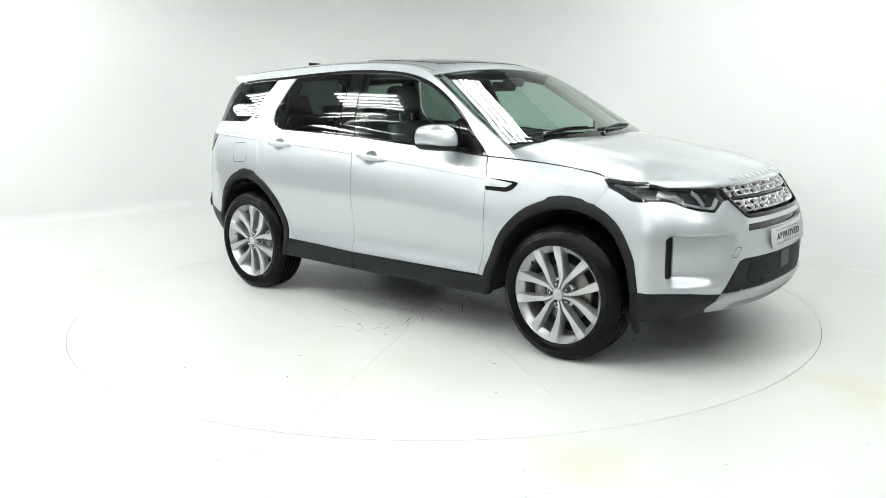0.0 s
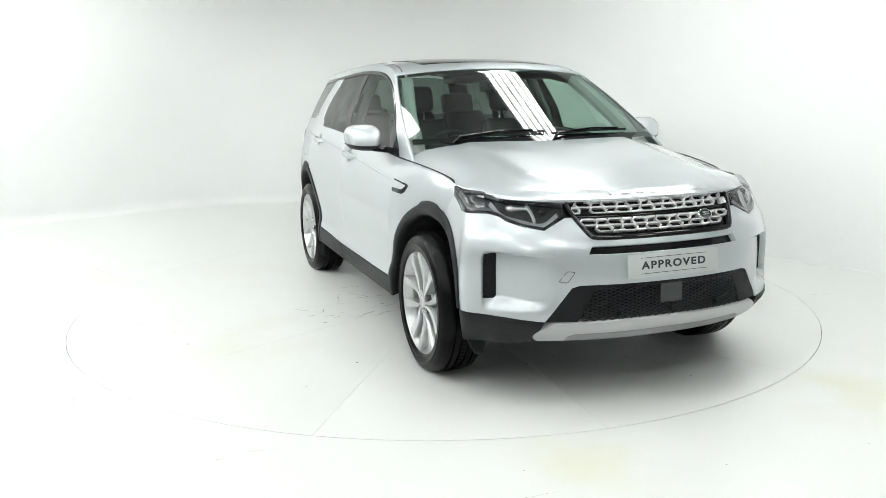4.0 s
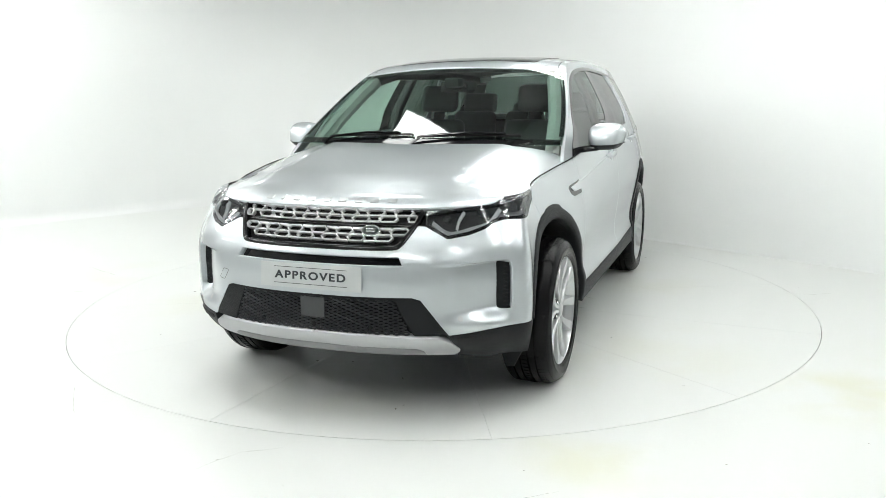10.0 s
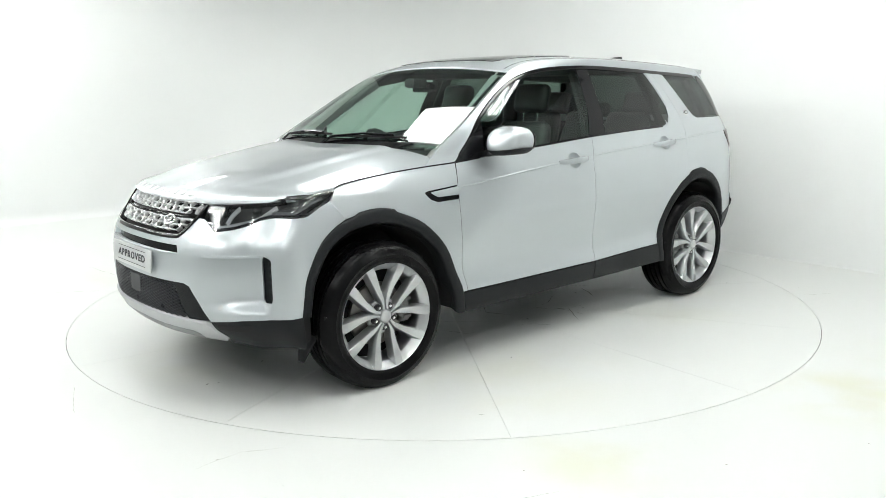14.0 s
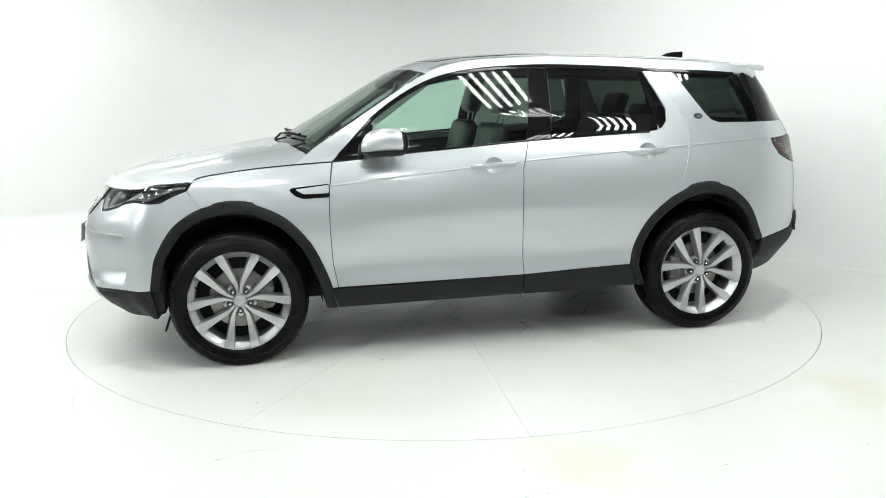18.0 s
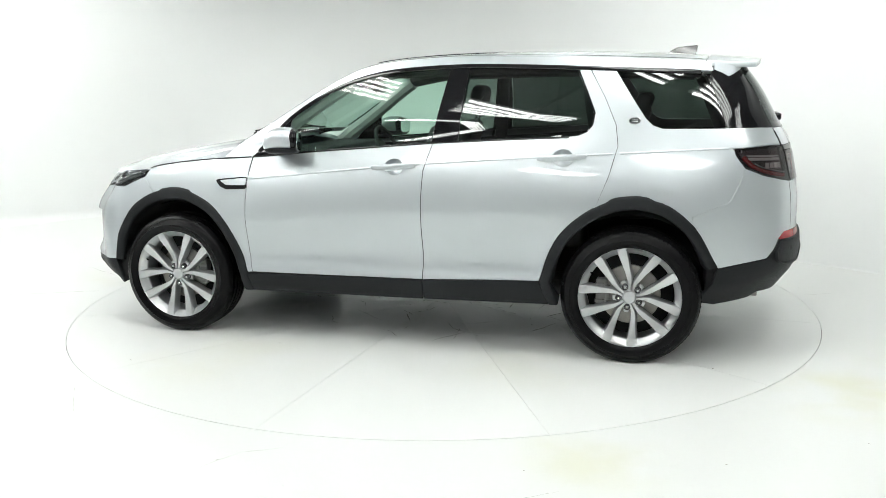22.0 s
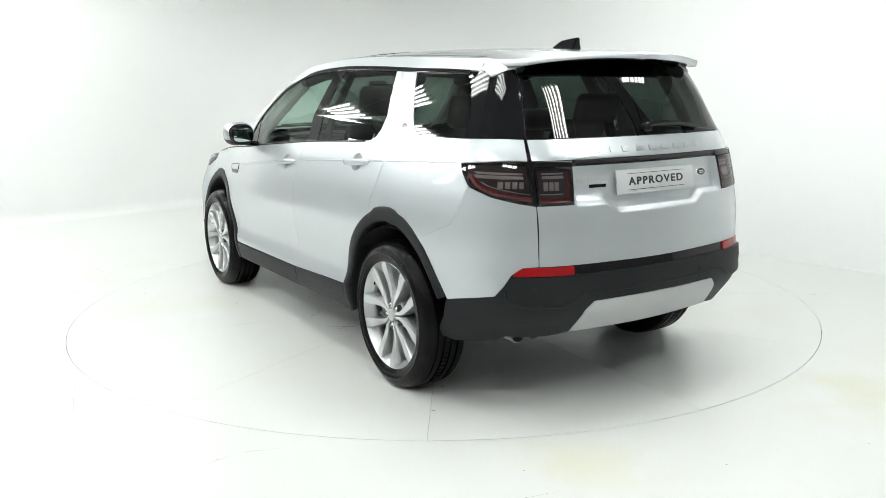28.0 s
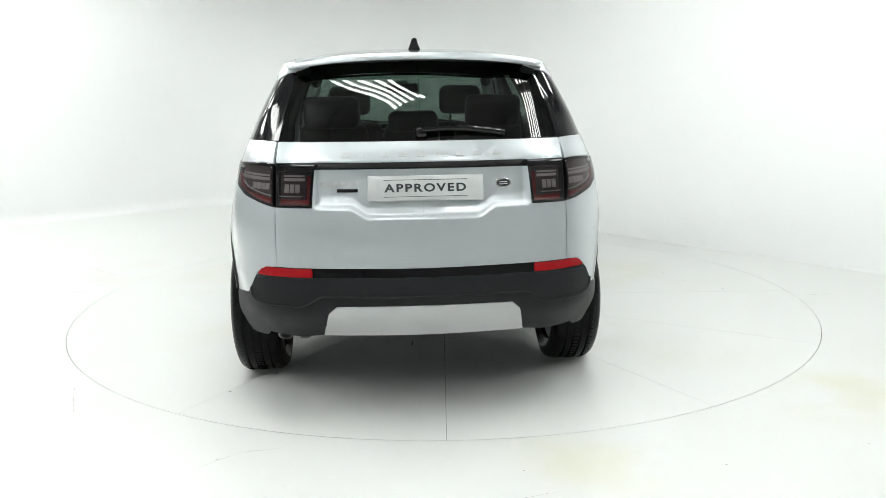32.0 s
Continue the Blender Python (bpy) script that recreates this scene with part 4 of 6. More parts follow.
for m in (False, True):
    part("lower_bumper_corner", panel(lowf, side, mirror=m, gap=0.001, off=0.004, lip=0.05, cell=(0.025, 0.025)), PLASTIC, car, "dark plastic lower front bumper")
for m in (False, True):
    part("corner_vent", panel([rounded(FS((0.625, 0.400), (0.632, 0.381), (0.73, 0.374), (0.772, 0.392), (0.768, 0.408)), 0.008)], side, mirror=m, gap=0, off=0.0075, lip=0.004, cell=(0.02, 0.02)), DARK, car, "black corner inlet")
rb = [XS((-1.735, 0.362), (-1.795, 0.44), (-1.814, 0.519), (-1.94, 0.544)) + RS((0.785, 0.566), (0.762, 0.612), (0.738, 0.660), (0.50, 0.660), (0, 0.660), (0, 0.538), (0.385, 0.536), (0.425, 0.50), (0.45, 0.385), (0.55, 0.372), (0.70, 0.372)) + XS((-1.98, 0.345), (-1.80, 0.318), (-1.74, 0.33))]
part("rear_bumper", panel(rb, side, both=True, gap=0, off=0.004, lip=0.022, cell=(0.025, 0.025)), PLASTIC, car, "dark plastic rear bumper")
part("bumper_step", panel([RS((0, 0.578), (0.42, 0.580), (0.46, 0.572), (0.53, 0.532), (0.70, 0.536), (0.748, 0.556), (0.758, 0.604), (0.735, 0.654), (0.50, 0.656), (0, 0.656))], side, both=True, gap=0.001, off=0.013, lip=0.02, cell=(0.025, 0.025)), PLASTIC, car, "raised dark step of the rear bumper")
for m in (False, True):
    part("step_edge", band(smooth(RS((0, 0.578), (0.20, 0.579), (0.42, 0.580), (0.46, 0.572), (0.53, 0.534), (0.62, 0.533), (0.70, 0.537), (0.748, 0.558), (0.757, 0.602)), 4), side, 0.012, mirror=m, off=0.019, thick=0.0), PLASTIC, car)
part("rear_skid_plate", panel([RS((0, 0.534), (0.382, 0.532), (0.42, 0.498), (0.443, 0.388), (0, 0.385))], side, both=True, gap=0.0, off=0.008, lip=0.03), SATIN, car, "satin silver rear skid plate")
part("bumper_gap_strip", panel([RS((0, 0.662), (0.485, 0.662), (0.485, 0.700), (0, 0.698))], side, both=True, gap=0, off=-0.006, lip=0.01), GLOSS, car)
for m in (False, True):
    part("rear_reflector", panel([rounded(RS((0.487, 0.662), (0.735, 0.664), (0.715, 0.690), (0.69, 0.700), (0.487, 0.700)), 0.01)], side, mirror=m, gap=0.001, off=0.002, lip=0.012, cell=(0.02, 0.02)), REDLENS, car, "red rear reflector")


def inner_body():
    """The dark shell behind the panels."""
    poly = FS((0.0, 0.30), (0.0, 0.93)) + XS((1.60, 0.93), (0.95, 1.03), (0.84, 1.06), (-1.1, 1.17)) + RS((0.62, 1.20), (0, 1.20), (0, 0.42)) + XS((-1.80, 0.42), *ra[::-1], (-0.93, 0.31), (0.84, 0.31), *fa[::-1])
    return panel([poly], side, both=True, gap=0, off=-0.03, lip=0, cell=(0.05, 0.05))


part("inner_body", inner_body(), DARK, car)
part("underbody", rbox(3.7, 1.5, 0.10, 0.04, at=(0.05, 0, 0.35)), DARK, car)


# --- wheels
def wheel_at(x, y, turn):
    """A wheel, its face to +y, the spokes turned by so many degrees."""
    w = part("wheel", lathe([(0.258, -0.016), (0.266, -0.006), (0.270, 0.002), (0.273, 0.0), (0.2735, -0.006), (0.269, -0.012), (0.262, -0.014)], 96), ALLOY, car, "silver alloy wheel with five pairs of spokes")
    part("barrel", lathe([(0.262, -0.012), (0.257, -0.017), (0.250, -0.027), (0.240, -0.036), (0.236, -0.041), (0.234, -0.06), (0.232, -0.11), (0.242, -0.17), (0.266, -0.19)], 96), ALLOY, w)
    tread = [(0.2640, -0.014), (0.2700, 0.000), (0.2735, 0.003), (0.276, 0.0045), (0.281, 0.009), (0.296, 0.0125), (0.3115, 0.013), (0.313, 0.0142), (0.3155, 0.0142), (0.317, 0.0125), (0.331, 0.009), (0.345, 0.001), (0.355, -0.009), (0.3625, -0.020), (0.3675, -0.034)]
    for k in range(4):
        h = -0.050 - k * 0.038
        tread += [(0.3700, h + 0.013), (0.3705, h), (0.3630, h - 0.001), (0.3630, h - 0.009), (0.3705, h - 0.010)]
    tread += [(0.3675, -0.200), (0.3600, -0.214), (0.345, -0.226), (0.305, -0.236), (0.266, -0.21)]
    ty = lathe(tread, 160)
    flat = -0.3615                                   # the tread lies flat on the deck, the wall bulges
    for v in ty.verts:
        if v.co.z < -0.25:
            v.co.y += 0.007 * (1 if v.co.y > -0.1 else -1) * math.exp(-(v.co.x / 0.10) ** 2) * step01(-0.25, -0.33, v.co.z) * (1 if v.co.z > -0.36 else 0.5)
        v.co.z = max(v.co.z, flat)
    part("tyre", ty, RUBBER, w)
    vs, fs = [], []
    for k in range(84):
        a = 2 * math.pi * (k + 0.5) / 84
        for h0, h1, r0, r1, tw in ((-0.004, -0.030, 0.3505, 0.3668, 0.018), (-0.036, -0.052, 0.3692, 0.3712, 0.014), (-0.096, -0.126, 0.3712, 0.3712, -0.012), (-0.202, -0.222, 0.3668, 0.3505, -0.018)):
            o = len(vs)
            for u in (0, 1):
                for d in (-0.0075, 0.0075):
                    for lift in (-0.006, 0.0016):
                        t, r = a + tw * u + d, (r0 + (r1 - r0) * u) + lift
                        vs.append((r * math.sin(t), h0 + (h1 - h0) * u, max(r * math.cos(t), flat - 0.0004)))
            fs += [(o + 1, o + 3, o + 7, o + 5), (o, o + 1, o + 5, o + 4), (o + 2, o + 6, o + 7, o + 3), (o, o + 2, o + 3, o + 1), (o + 4, o + 5, o + 7, o + 6)]
    tb = part("tread_block", (vs, fs), RUBBER, w)
    for q in tb.data.polygons:
        q.use_smooth = False
    tagged(tb, kind="stuff")
    for k in range(5):
        phi = radians(90 + 72 * k + turn)
        c, s_ = math.cos(phi), math.sin(phi)
        for sg in (-1, 1):
            # a spoke leaves its twin like the arm of a V: flat face, one broad chamfer towards the gap
            vs, fs = [], []
            steps = 16
            for t in np.linspace(0, 1, steps):
                u = 0.036 + (0.2495 - 0.036) * t                     # along the pair's middle line
                d = 0.0075 + 0.53 * 0.5 * ((u - 0.082) + math.hypot(u - 0.082, 0.022))
                sl = 0.53 * 0.5 * (1 + (u - 0.082) / math.hypot(u - 0.082, 0.022))
                nx_, nd = -sl / math.hypot(1, sl), 1 / math.hypot(1, sl)
                wd = 0.0075 + 0.0095 * step01(0.040, 0.125, u) + 0.0095 * step01(0.125, 0.245, u)
                dp = -0.013 - 0.005 * math.sin(math.pi * min(1, t * 1.15)) + 0.012 * step01(0.35, 1.0, t)
                cut = 0.42 - 0.26 * step01(0.1, 0.8, t)              # the chamfer narrows outwards
                for o, h in ((-1.12, -0.056), (-1.0, -0.024), (-1.0 + cut, -0.0008), (-0.96 + cut, 0.0), (0.84, 0.0), (0.89, -0.0012), (1.0, -0.012), (1.08, -0.056)):
                    uu, dd = u + nx_ * o * wd, max(0.0006, d + nd * o * wd)
                    dd *= sg
                    vs.append((uu * c - dd * s_, dp + h, uu * s_ + dd * c))
            for i in range(steps - 1):
                for j in range(7):
                    a = i * 8 + j
                    fs.append((a, a + 1, a + 9, a + 8))
            e = (steps - 1) * 8
            fs.append(tuple(e + j for j in range(8)))
            bm = bmesh.new()
            me = bpy.data.meshes.new("tmp")
            me.from_pydata(vs, [], fs)
            bm.from_mesh(me)
            bpy.data.meshes.remove(me)
            bmesh.ops.recalc_face_normals(bm, faces=bm.faces)
            if sum(f.normal.y * f.calc_area() for f in bm.faces) < 0:
                bmesh.ops.reverse_faces(bm, faces=bm.faces)
            part("spoke", bm, ALLOY, w)
    part("hub", lathe([(0.0, -0.022), (0.034, -0.022), (0.040, -0.030), (0.066, -0.034), (0.074, -0.046), (0.080, -0.08), (0.0, -0.08)], 40), ALLOY, w)
    part("centre_cap", lathe([(0.0, -0.006), (0.022, -0.007), (0.030, -0.010), (0.034, -0.016), (0.036, -0.03)], 40), SATIN, w)
    for k in range(5):
        a = radians(-90 + 72 * k + turn)
        to = Matrix.Translation((0.0575 * math.cos(a), 0, 0.0575 * math.sin(a)))
        bm = lathe([(0.0, -0.016), (0.006, -0.016), (0.0085, -0.018), (0.0095, -0.021), (0.0095, -0.040)], 6)
        bmesh.ops.transform(bm, matrix=to, verts=bm.verts)
        part("wheel_bolt", bm, CHROME, w)
        bm = lathe([(0.0098, -0.036), (0.0112, -0.022), (0.0135, -0.020), (0.0155, -0.021), (0.0175, -0.026), (0.0185, -0.045)], 20)
        bmesh.ops.transform(bm, matrix=to, verts=bm.verts)
        part("bolt_seat", bm, LAMPGREY, w)
        # cast web between two pairs, behind the bolt
        bm = rbox(0.030, 0.022, 0.052, 0.008, 2, at=(0, -0.052, 0.066))
        bmesh.ops.transform(bm, matrix=Matrix.Rotation(math.pi / 2 - a, 4, "Y"), verts=bm.verts)
        part("hub_web", bm, ALLOY, w)
    part("brake_disc", lathe([(0.07, -0.085), (0.095, -0.088), (0.158, -0.088), (0.162, -0.090), (0.162, -0.112), (0.07, -0.112)], 64), STEEL, w)
    fwd = 1 if y > 0 else -1                          # the caliper sits ahead of the rear axle's disc, behind the front one's
    cs_ = fwd * (-1 if x > 0 else 1)
    cal = merge(rbox(0.062, 0.060, 0.150, 0.014, at=(cs_ * 0.150, -0.082, 0.012)), rbox(0.030, 0.030, 0.085, 0.008, at=(cs_ * 0.118, -0.062, 0.012)), rbox(0.050, 0.016, 0.018, 0.004, at=(cs_ * 0.160, -0.054, 0.055)), rbox(0.050, 0.016, 0.018, 0.004, at=(cs_ * 0.160, -0.054, -0.035)))
    part("brake_caliper", cal, CAST, w)
    part("wheel_back", lathe([(0.0, -0.125), (0.165, -0.125), (0.236, -0.15)], 32), DARK, w)
    vv = tube([(0.243 * math.cos(radians(turn + 20)), -0.034, 0.243 * math.sin(radians(turn + 20))), (0.226 * math.cos(radians(turn + 20)), -0.026, 0.226 * math.sin(radians(turn + 20)))], 0.0042)
    part("valve_stem", vv, RUBBER, w)
    mx = Matrix.Translation((x + OX, y + OY, 0.353))
    if y < 0:
        mx = mx @ Matrix.Rotation(math.pi, 4, "Z")
    w.matrix_basis = mx
    return w


for x, y, turn in ((1.3705, 0.926, 0), (-1.3705, 0.930, 11), (1.3705, -0.926, 20), (-1.3705, -0.930, -15)):
    wheel_at(x, y, turn)
for cx in (1.37, -1.37):
    for sg in (1, -1):
        vs, fs = [], []
        m = 20
        for i in range(m + 1):
            t = math.pi * (1.06 * i / m - 0.03)
            lx, lz = cx + 0.446 * math.cos(t), 0.352 + 0.446 * math.sin(t)
            yo = float(side(*X(lx, max(lz, 0.32)))[1]) - 0.03
            for y in (yo, 0.74, 0.56):
                vs.append((lx, sg * y, lz))
        for i in range(m):
            for j in range(2):
                a = i * 3 + j
                fs.append((a, a + 1, a + 4, a + 3))
        k = len(vs)
        vs.append((cx, sg * 0.56, 0.25))
        for i in range(m):
            fs.append((i * 3 + 2, (i + 1) * 3 + 2, k))
        part("wheel_arch_liner", (vs, fs), DARK, car)



for sg in (1, -1):
    part("arch_filler", rbox(0.075, 0.30, 0.20, 0.02, at=(1.795, sg * 0.70, 0.385)), DARK, car)
    part("arch_filler", rbox(0.075, 0.30, 0.17, 0.02, at=(-1.795, sg * 0.69, 0.455)), DARK, car)

# --- headlamps
for m in (False, True):
    hl = FS((0.462, 0.936), (0.56, 0.948), (0.66, 0.958), (0.74, 0.970)) + XS((1.80, 0.978), (1.70, 0.986), (1.582, 0.994)) + [(a_, b_ + 0.003) for a_, b_ in brow[::-1]] + FS((0.475, 0.877))
    h = part("headlamp", panel([hl], side, mirror=m, gap=0.0, off=-0.034, lip=0, cell=(0.03, 0.03)), LAMPINNER, car, "clear-covered headlamp with dark insides")
    part("lamp_cover", panel([hl], side, mirror=m, gap=0.002, off=-0.001, lip=0.004, cell=(0.03, 0.03)), LENS, h)
    part("lamp_rim", band(shrink(hl, 0.006), side, 0.012, mirror=m, off=-0.004, thick=0.03, closed=True), GLOSS, h)
    g1 = smooth(FS((0.50, 0.892), (0.578, 0.848), (0.66, 0.862), (0.725, 0.884), (0.745, 0.935)), 5)
    part("light_guide", band(g1, side, 0.015, mirror=m, off=-0.012, thick=0.02), LAMPWHITE, h)
    g2 = smooth(FS((0.604, 0.862), (0.606, 0.90), (0.618, 0.932)), 5)
    part("light_guide", band(g2, side, 0.014, mirror=m, off=-0.012, thick=0.02), LAMPWHITE, h)
    g4 = smooth(XS((1.885, 0.905), (1.80, 0.915), (1.72, 0.945), (1.65, 0.965)), 5)
    part("light_guide", band(g4, side, 0.016, mirror=m, off=-0.012, thick=0.02), LAMPGREY, h)
    for y, z in ((0.55, 0.893), (0.68, 0.912)):
        c = side(*[np.array(q) for q in F(y, z)])
        d = lathe([(0.0, 0.008), (0.008, 0.007), (0.013, 0.003), (0.016, -0.004), (0.020, -0.006), (0.021, -0.02)], 24)
        bmesh.ops.transform(d, matrix=Matrix.Translation((c[0] - 0.03, (-1 if m else 1) * c[1], c[2])) @ Matrix.Rotation(radians(-90 + (25 if not m else -25)), 4, "Z"), verts=d.verts)
        part("projector", d, GLOSS, h)

# --- grille
gp = FS((0, 0.790), (0.355, 0.792), (0.392, 0.804), (0.416, 0.840), (0.438, 0.882), (0.456, 0.944), (0, 0.956))
gr = part("grille", panel([gp], side, both=True, gap=0, off=-0.03, lip=0), DARK, car, "black-framed grille of bright silver links")
edge = smooth(FS((0, 0.789), (0.20, 0.789), (0.355, 0.791), (0.390, 0.803), (0.414, 0.840), (0.436, 0.882), (0.452, 0.936)), 5)
part("grille_frame", band(edge, side, 0.020, both=True, off=0.006, thick=0.035), GLOSS, gr)
part("grille_bar", band(FS((0, 0.884), (0.15, 0.884), (0.30, 0.884), (0.432, 0.884)), side, 0.014, both=True, off=-0.012, thick=0.01), GLOSS, gr)
part("grille_bar", band(FS((0, 0.950), (0.15, 0.950), (0.30, 0.948), (0.45, 0.940)), side, 0.010, both=True, off=0.0, thick=0.03), GLOSS, gr)


def lay(shape, y, z, off):
    """Points (dy, dz) round a place on the nose; the right half mirrors."""
    out = []
    for dy, dz in shape:
        yy = y + dy
        s_, z_ = F(abs(yy), z + dz)
        p = side(np.array([s_]), np.array([z_]))[0]
        n = normals(side, np.array([s_]), np.array([z_]), False)[0]
        q = p + n * off
        out.append((q[0], q[1] if yy >= 0 else -q[1], q[2]))
    return out


def link(y, z, hw=0.0455, hh=0.0150, t=0.0066):
    outer = [(-hw, 0), (-hw * 0.62, hh), (hw * 0.62, hh), (hw, 0), (hw * 0.62, -hh), (-hw * 0.62, -hh)]
    inner = [(-hw + t * 1.7, 0), (-hw * 0.56, hh - t), (hw * 0.56, hh - t), (hw - t * 1.7, 0), (hw * 0.56, -hh + t), (-hw * 0.56, -hh + t)]
    rings = [lay(outer, y, z, -0.02), lay(outer, y, z, -0.003), lay([((a[0] + b[0]) / 2, (a[1] + b[1]) / 2) for a, b in zip(outer, inner)], y, z, 0.001), lay(inner, y, z, -0.004), lay(inner, y, z, -0.02)]
    vs = [v for r in rings for v in r]
    fs = []
    for k in range(4):
        for i in range(6):
            j = (i + 1) % 6
            fs.append((k * 6 + i, (k + 1) * 6 + i, (k + 1) * 6 + j, k * 6 + j))
    bm = bmesh.new()
    me = bpy.data.meshes.new("tmp")
    me.from_pydata(vs, [], fs)
    bm.from_mesh(me)
    bpy.data.meshes.remove(me)
    bmesh.ops.recalc_face_normals(bm, faces=bm.faces)
    return bm


for row, (z, sh) in enumerate(((0.932, 0.0), (0.907, 0.062), (0.857, 0.0), (0.831, 0.062))):
    lim = (0.450, 0.438, 0.418, 0.400)[row]
    for k in range(-4, 5):
        y = k * 0.124 + sh
        if abs(y) + 0.043 < lim + 0.004:
            part("grille_link", link(y, z), LINKS, gr)
        elif abs(y) - 0.012 < lim:
            part("grille_link", link(math.copysign(abs(y) - 0.043 + (lim + 0.043 - abs(y)) / 2, y), z, (lim + 0.043 - abs(y)) / 2), LINKS, gr)
for z, sh in ((0.943, 0.062), (0.896, 0.0), (0.868, 0.062), (0.820, 0.0)):
    for k in range(-4, 5):
        y = k * 0.124 + sh
        if abs(y) < 0.37:
            a, b = lay([(-0.024, -0.003), (0.024, -0.003), (0.024, 0.003), (-0.024, 0.003)], y, z, -0.002), lay([(-0.024, -0.004), (0.024, -0.004), (0.024, 0.004), (-0.024, 0.004)], y, z, -0.02)
            part("grille_dash", (a + b, [(0, 1, 2, 3), (1, 0, 4, 5), (2, 1, 5, 6), (3, 2, 6, 7), (0, 3, 7, 4)]), LINKS, gr)


def oval(name, cs, cz, ry, rz, surf_side, parent, ringmat, facemat, mirror=False, off=0.004):
    pl = [(cs + ry * math.cos(t), cz + rz * math.sin(t)) for t in np.linspace(0, 2 * math.pi, 25)[:-1]]
    o = part(name, panel([pl], side, mirror=mirror, gap=0, off=off, lip=0.008, cell=(0.05, 0.05)), ringmat, parent, "small oval badge")
    part("badge_face", panel([[(cs + (a - cs) * 0.82, cz + (b - cz) * 0.74) for a, b in pl]], side, mirror=mirror, gap=0, off=off + 0.002, lip=0.002, cell=(0.05, 0.05)), facemat, o)
    for dz in (0.22, -0.22):
        part("badge_mark", band([(cs - ry * 0.5, cz + dz * rz), (cs, cz + dz * rz), (cs + ry * 0.5, cz + dz * rz)], side, rz * 0.26, mirror=mirror, off=off + 0.003, thick=0.0), CHROME, o)


BADGE = mat("dark_badge_enamel", (0.03, 0.04, 0.038), 0.25, coat=0.5, grain=0.1)
oval("oval_badge", F(0.249, 0.857)[0], 0.857, 0.045, 0.021, side, gr, CHROME, BADGE, off=0.006)
oval("oval_badge", R(0.353, 1.052)[0], 1.052, 0.037, 0.020, side, gate, CHROME, BADGE, mirror=True)
for i, m in enumerate((False, True)):
    oval("oval_badge", X(-1.366, 1.282)[0], 1.282, 0.030, 0.0165, side, quarters[i], CHROME, BADGE, mirror=m)

# --- nose openings
part("air_slot", panel([FS((0, 0.721), (0.413, 0.721), (0.391, 0.756), (0, 0.756))], side, both=True, gap=0, off=-0.028, lip=0), GLOSS, car, "dark slot below the grille")
part("slot_lip", band(FS((0, 0.716), (0.15, 0.716), (0.30, 0.716), (0.418, 0.717)), side, 0.008, both=True, off=0.003), PAINT, car)
part("lower_grille", panel([FS((0, 0.566), (0.388, 0.566), (0.46, 0.402), (0, 0.398))], side, both=True, gap=0, off=-0.040, lip=0), DARK, car, "black lower grille")
part("lower_grille_frame", panel([FS((0, 0.562), (0.386, 0.562), (0.457, 0.406), (0.600, 0.412), (0.490, 0.573), (0.45, 0.583), (0, 0.583))], side, both=True, gap=0, off=-0.008, lip=0.035, cell=(0.025, 0.025)), PLASTIC, car)
mv, mf = [], []
for r in range(10):
    z = 0.419 + r * 0.0158
    lim = 0.452 - (z - 0.406) / 0.156 * 0.07
    for dirn in (1, -1):
        pts = []
        yy = 0.0
        k = 0
        while yy < lim:
            pts.append(F(yy, z + dirn * (0.0066 if (k // 2) % 2 == 0 else 0.0012)))
            yy += 0.0105
            k += 1
        v, f = band(pts, side, 0.0052, both=True, off=-0.014, thick=0.010)
        o = len(mv)
        mv += v
        mf += [tuple(q + o for q in g) for g in f]
tagged(part("mesh_insert", (mv, mf), mat("grey_honeycomb_plastic", (0.085, 0.09, 0.095), 0.4, grain=0.1, blotch=0.1), car, "black honeycomb mesh"), kind="stuff")
part("radar_cover", panel([FS((0, 0.478), (0.058, 0.478), (0.058, 0.565), (0, 0.565))], side, both=True, gap=0, off=-0.004, lip=0.03), mat("grey_sensor_plastic", (0.05, 0.053, 0.056), 0.5, grain=0.1, grain_scale=300), car, "square grey sensor cover")
for y in (0.0, 0.27, -0.27):
    c = F(abs(y), 0.441)
    part("grille_sensor", panel([[(c[0] + 0.011 * math.cos(t), c[1] + 0.010 * math.sin(t)) for t in np.linspace(0, 6.283, 17)[:-1]]], side, mirror=y < 0, gap=0, off=-0.006, lip=0.03), PLASTIC, car)
part("front_skid_plate", panel([rounded(FS((0, 0.411), (0.20, 0.410), (0.40, 0.406), (0.560, 0.400), (0.604, 0.374), (0.628, 0.334), (0.600, 0.310), (0.40, 0.312), (0, 0.314)), 0.012)], side, both=True, gap=0, off=0.008, lip=0.04, cell=(0.025, 0.0125)), SATIN, car, "satin silver front skid plate")
# the recess is a darker panel laid on, its shade in the colour
part("skid_recess_shade", panel([FS((0, 0.356), (0.452, 0.350), (0.480, 0.338), (0.484, 0.316), (0, 0.318))], side, both=True, gap=0, off=0.0115, lip=0.003, cell=(0.025, 0.0125)), SKIDDARK, car)
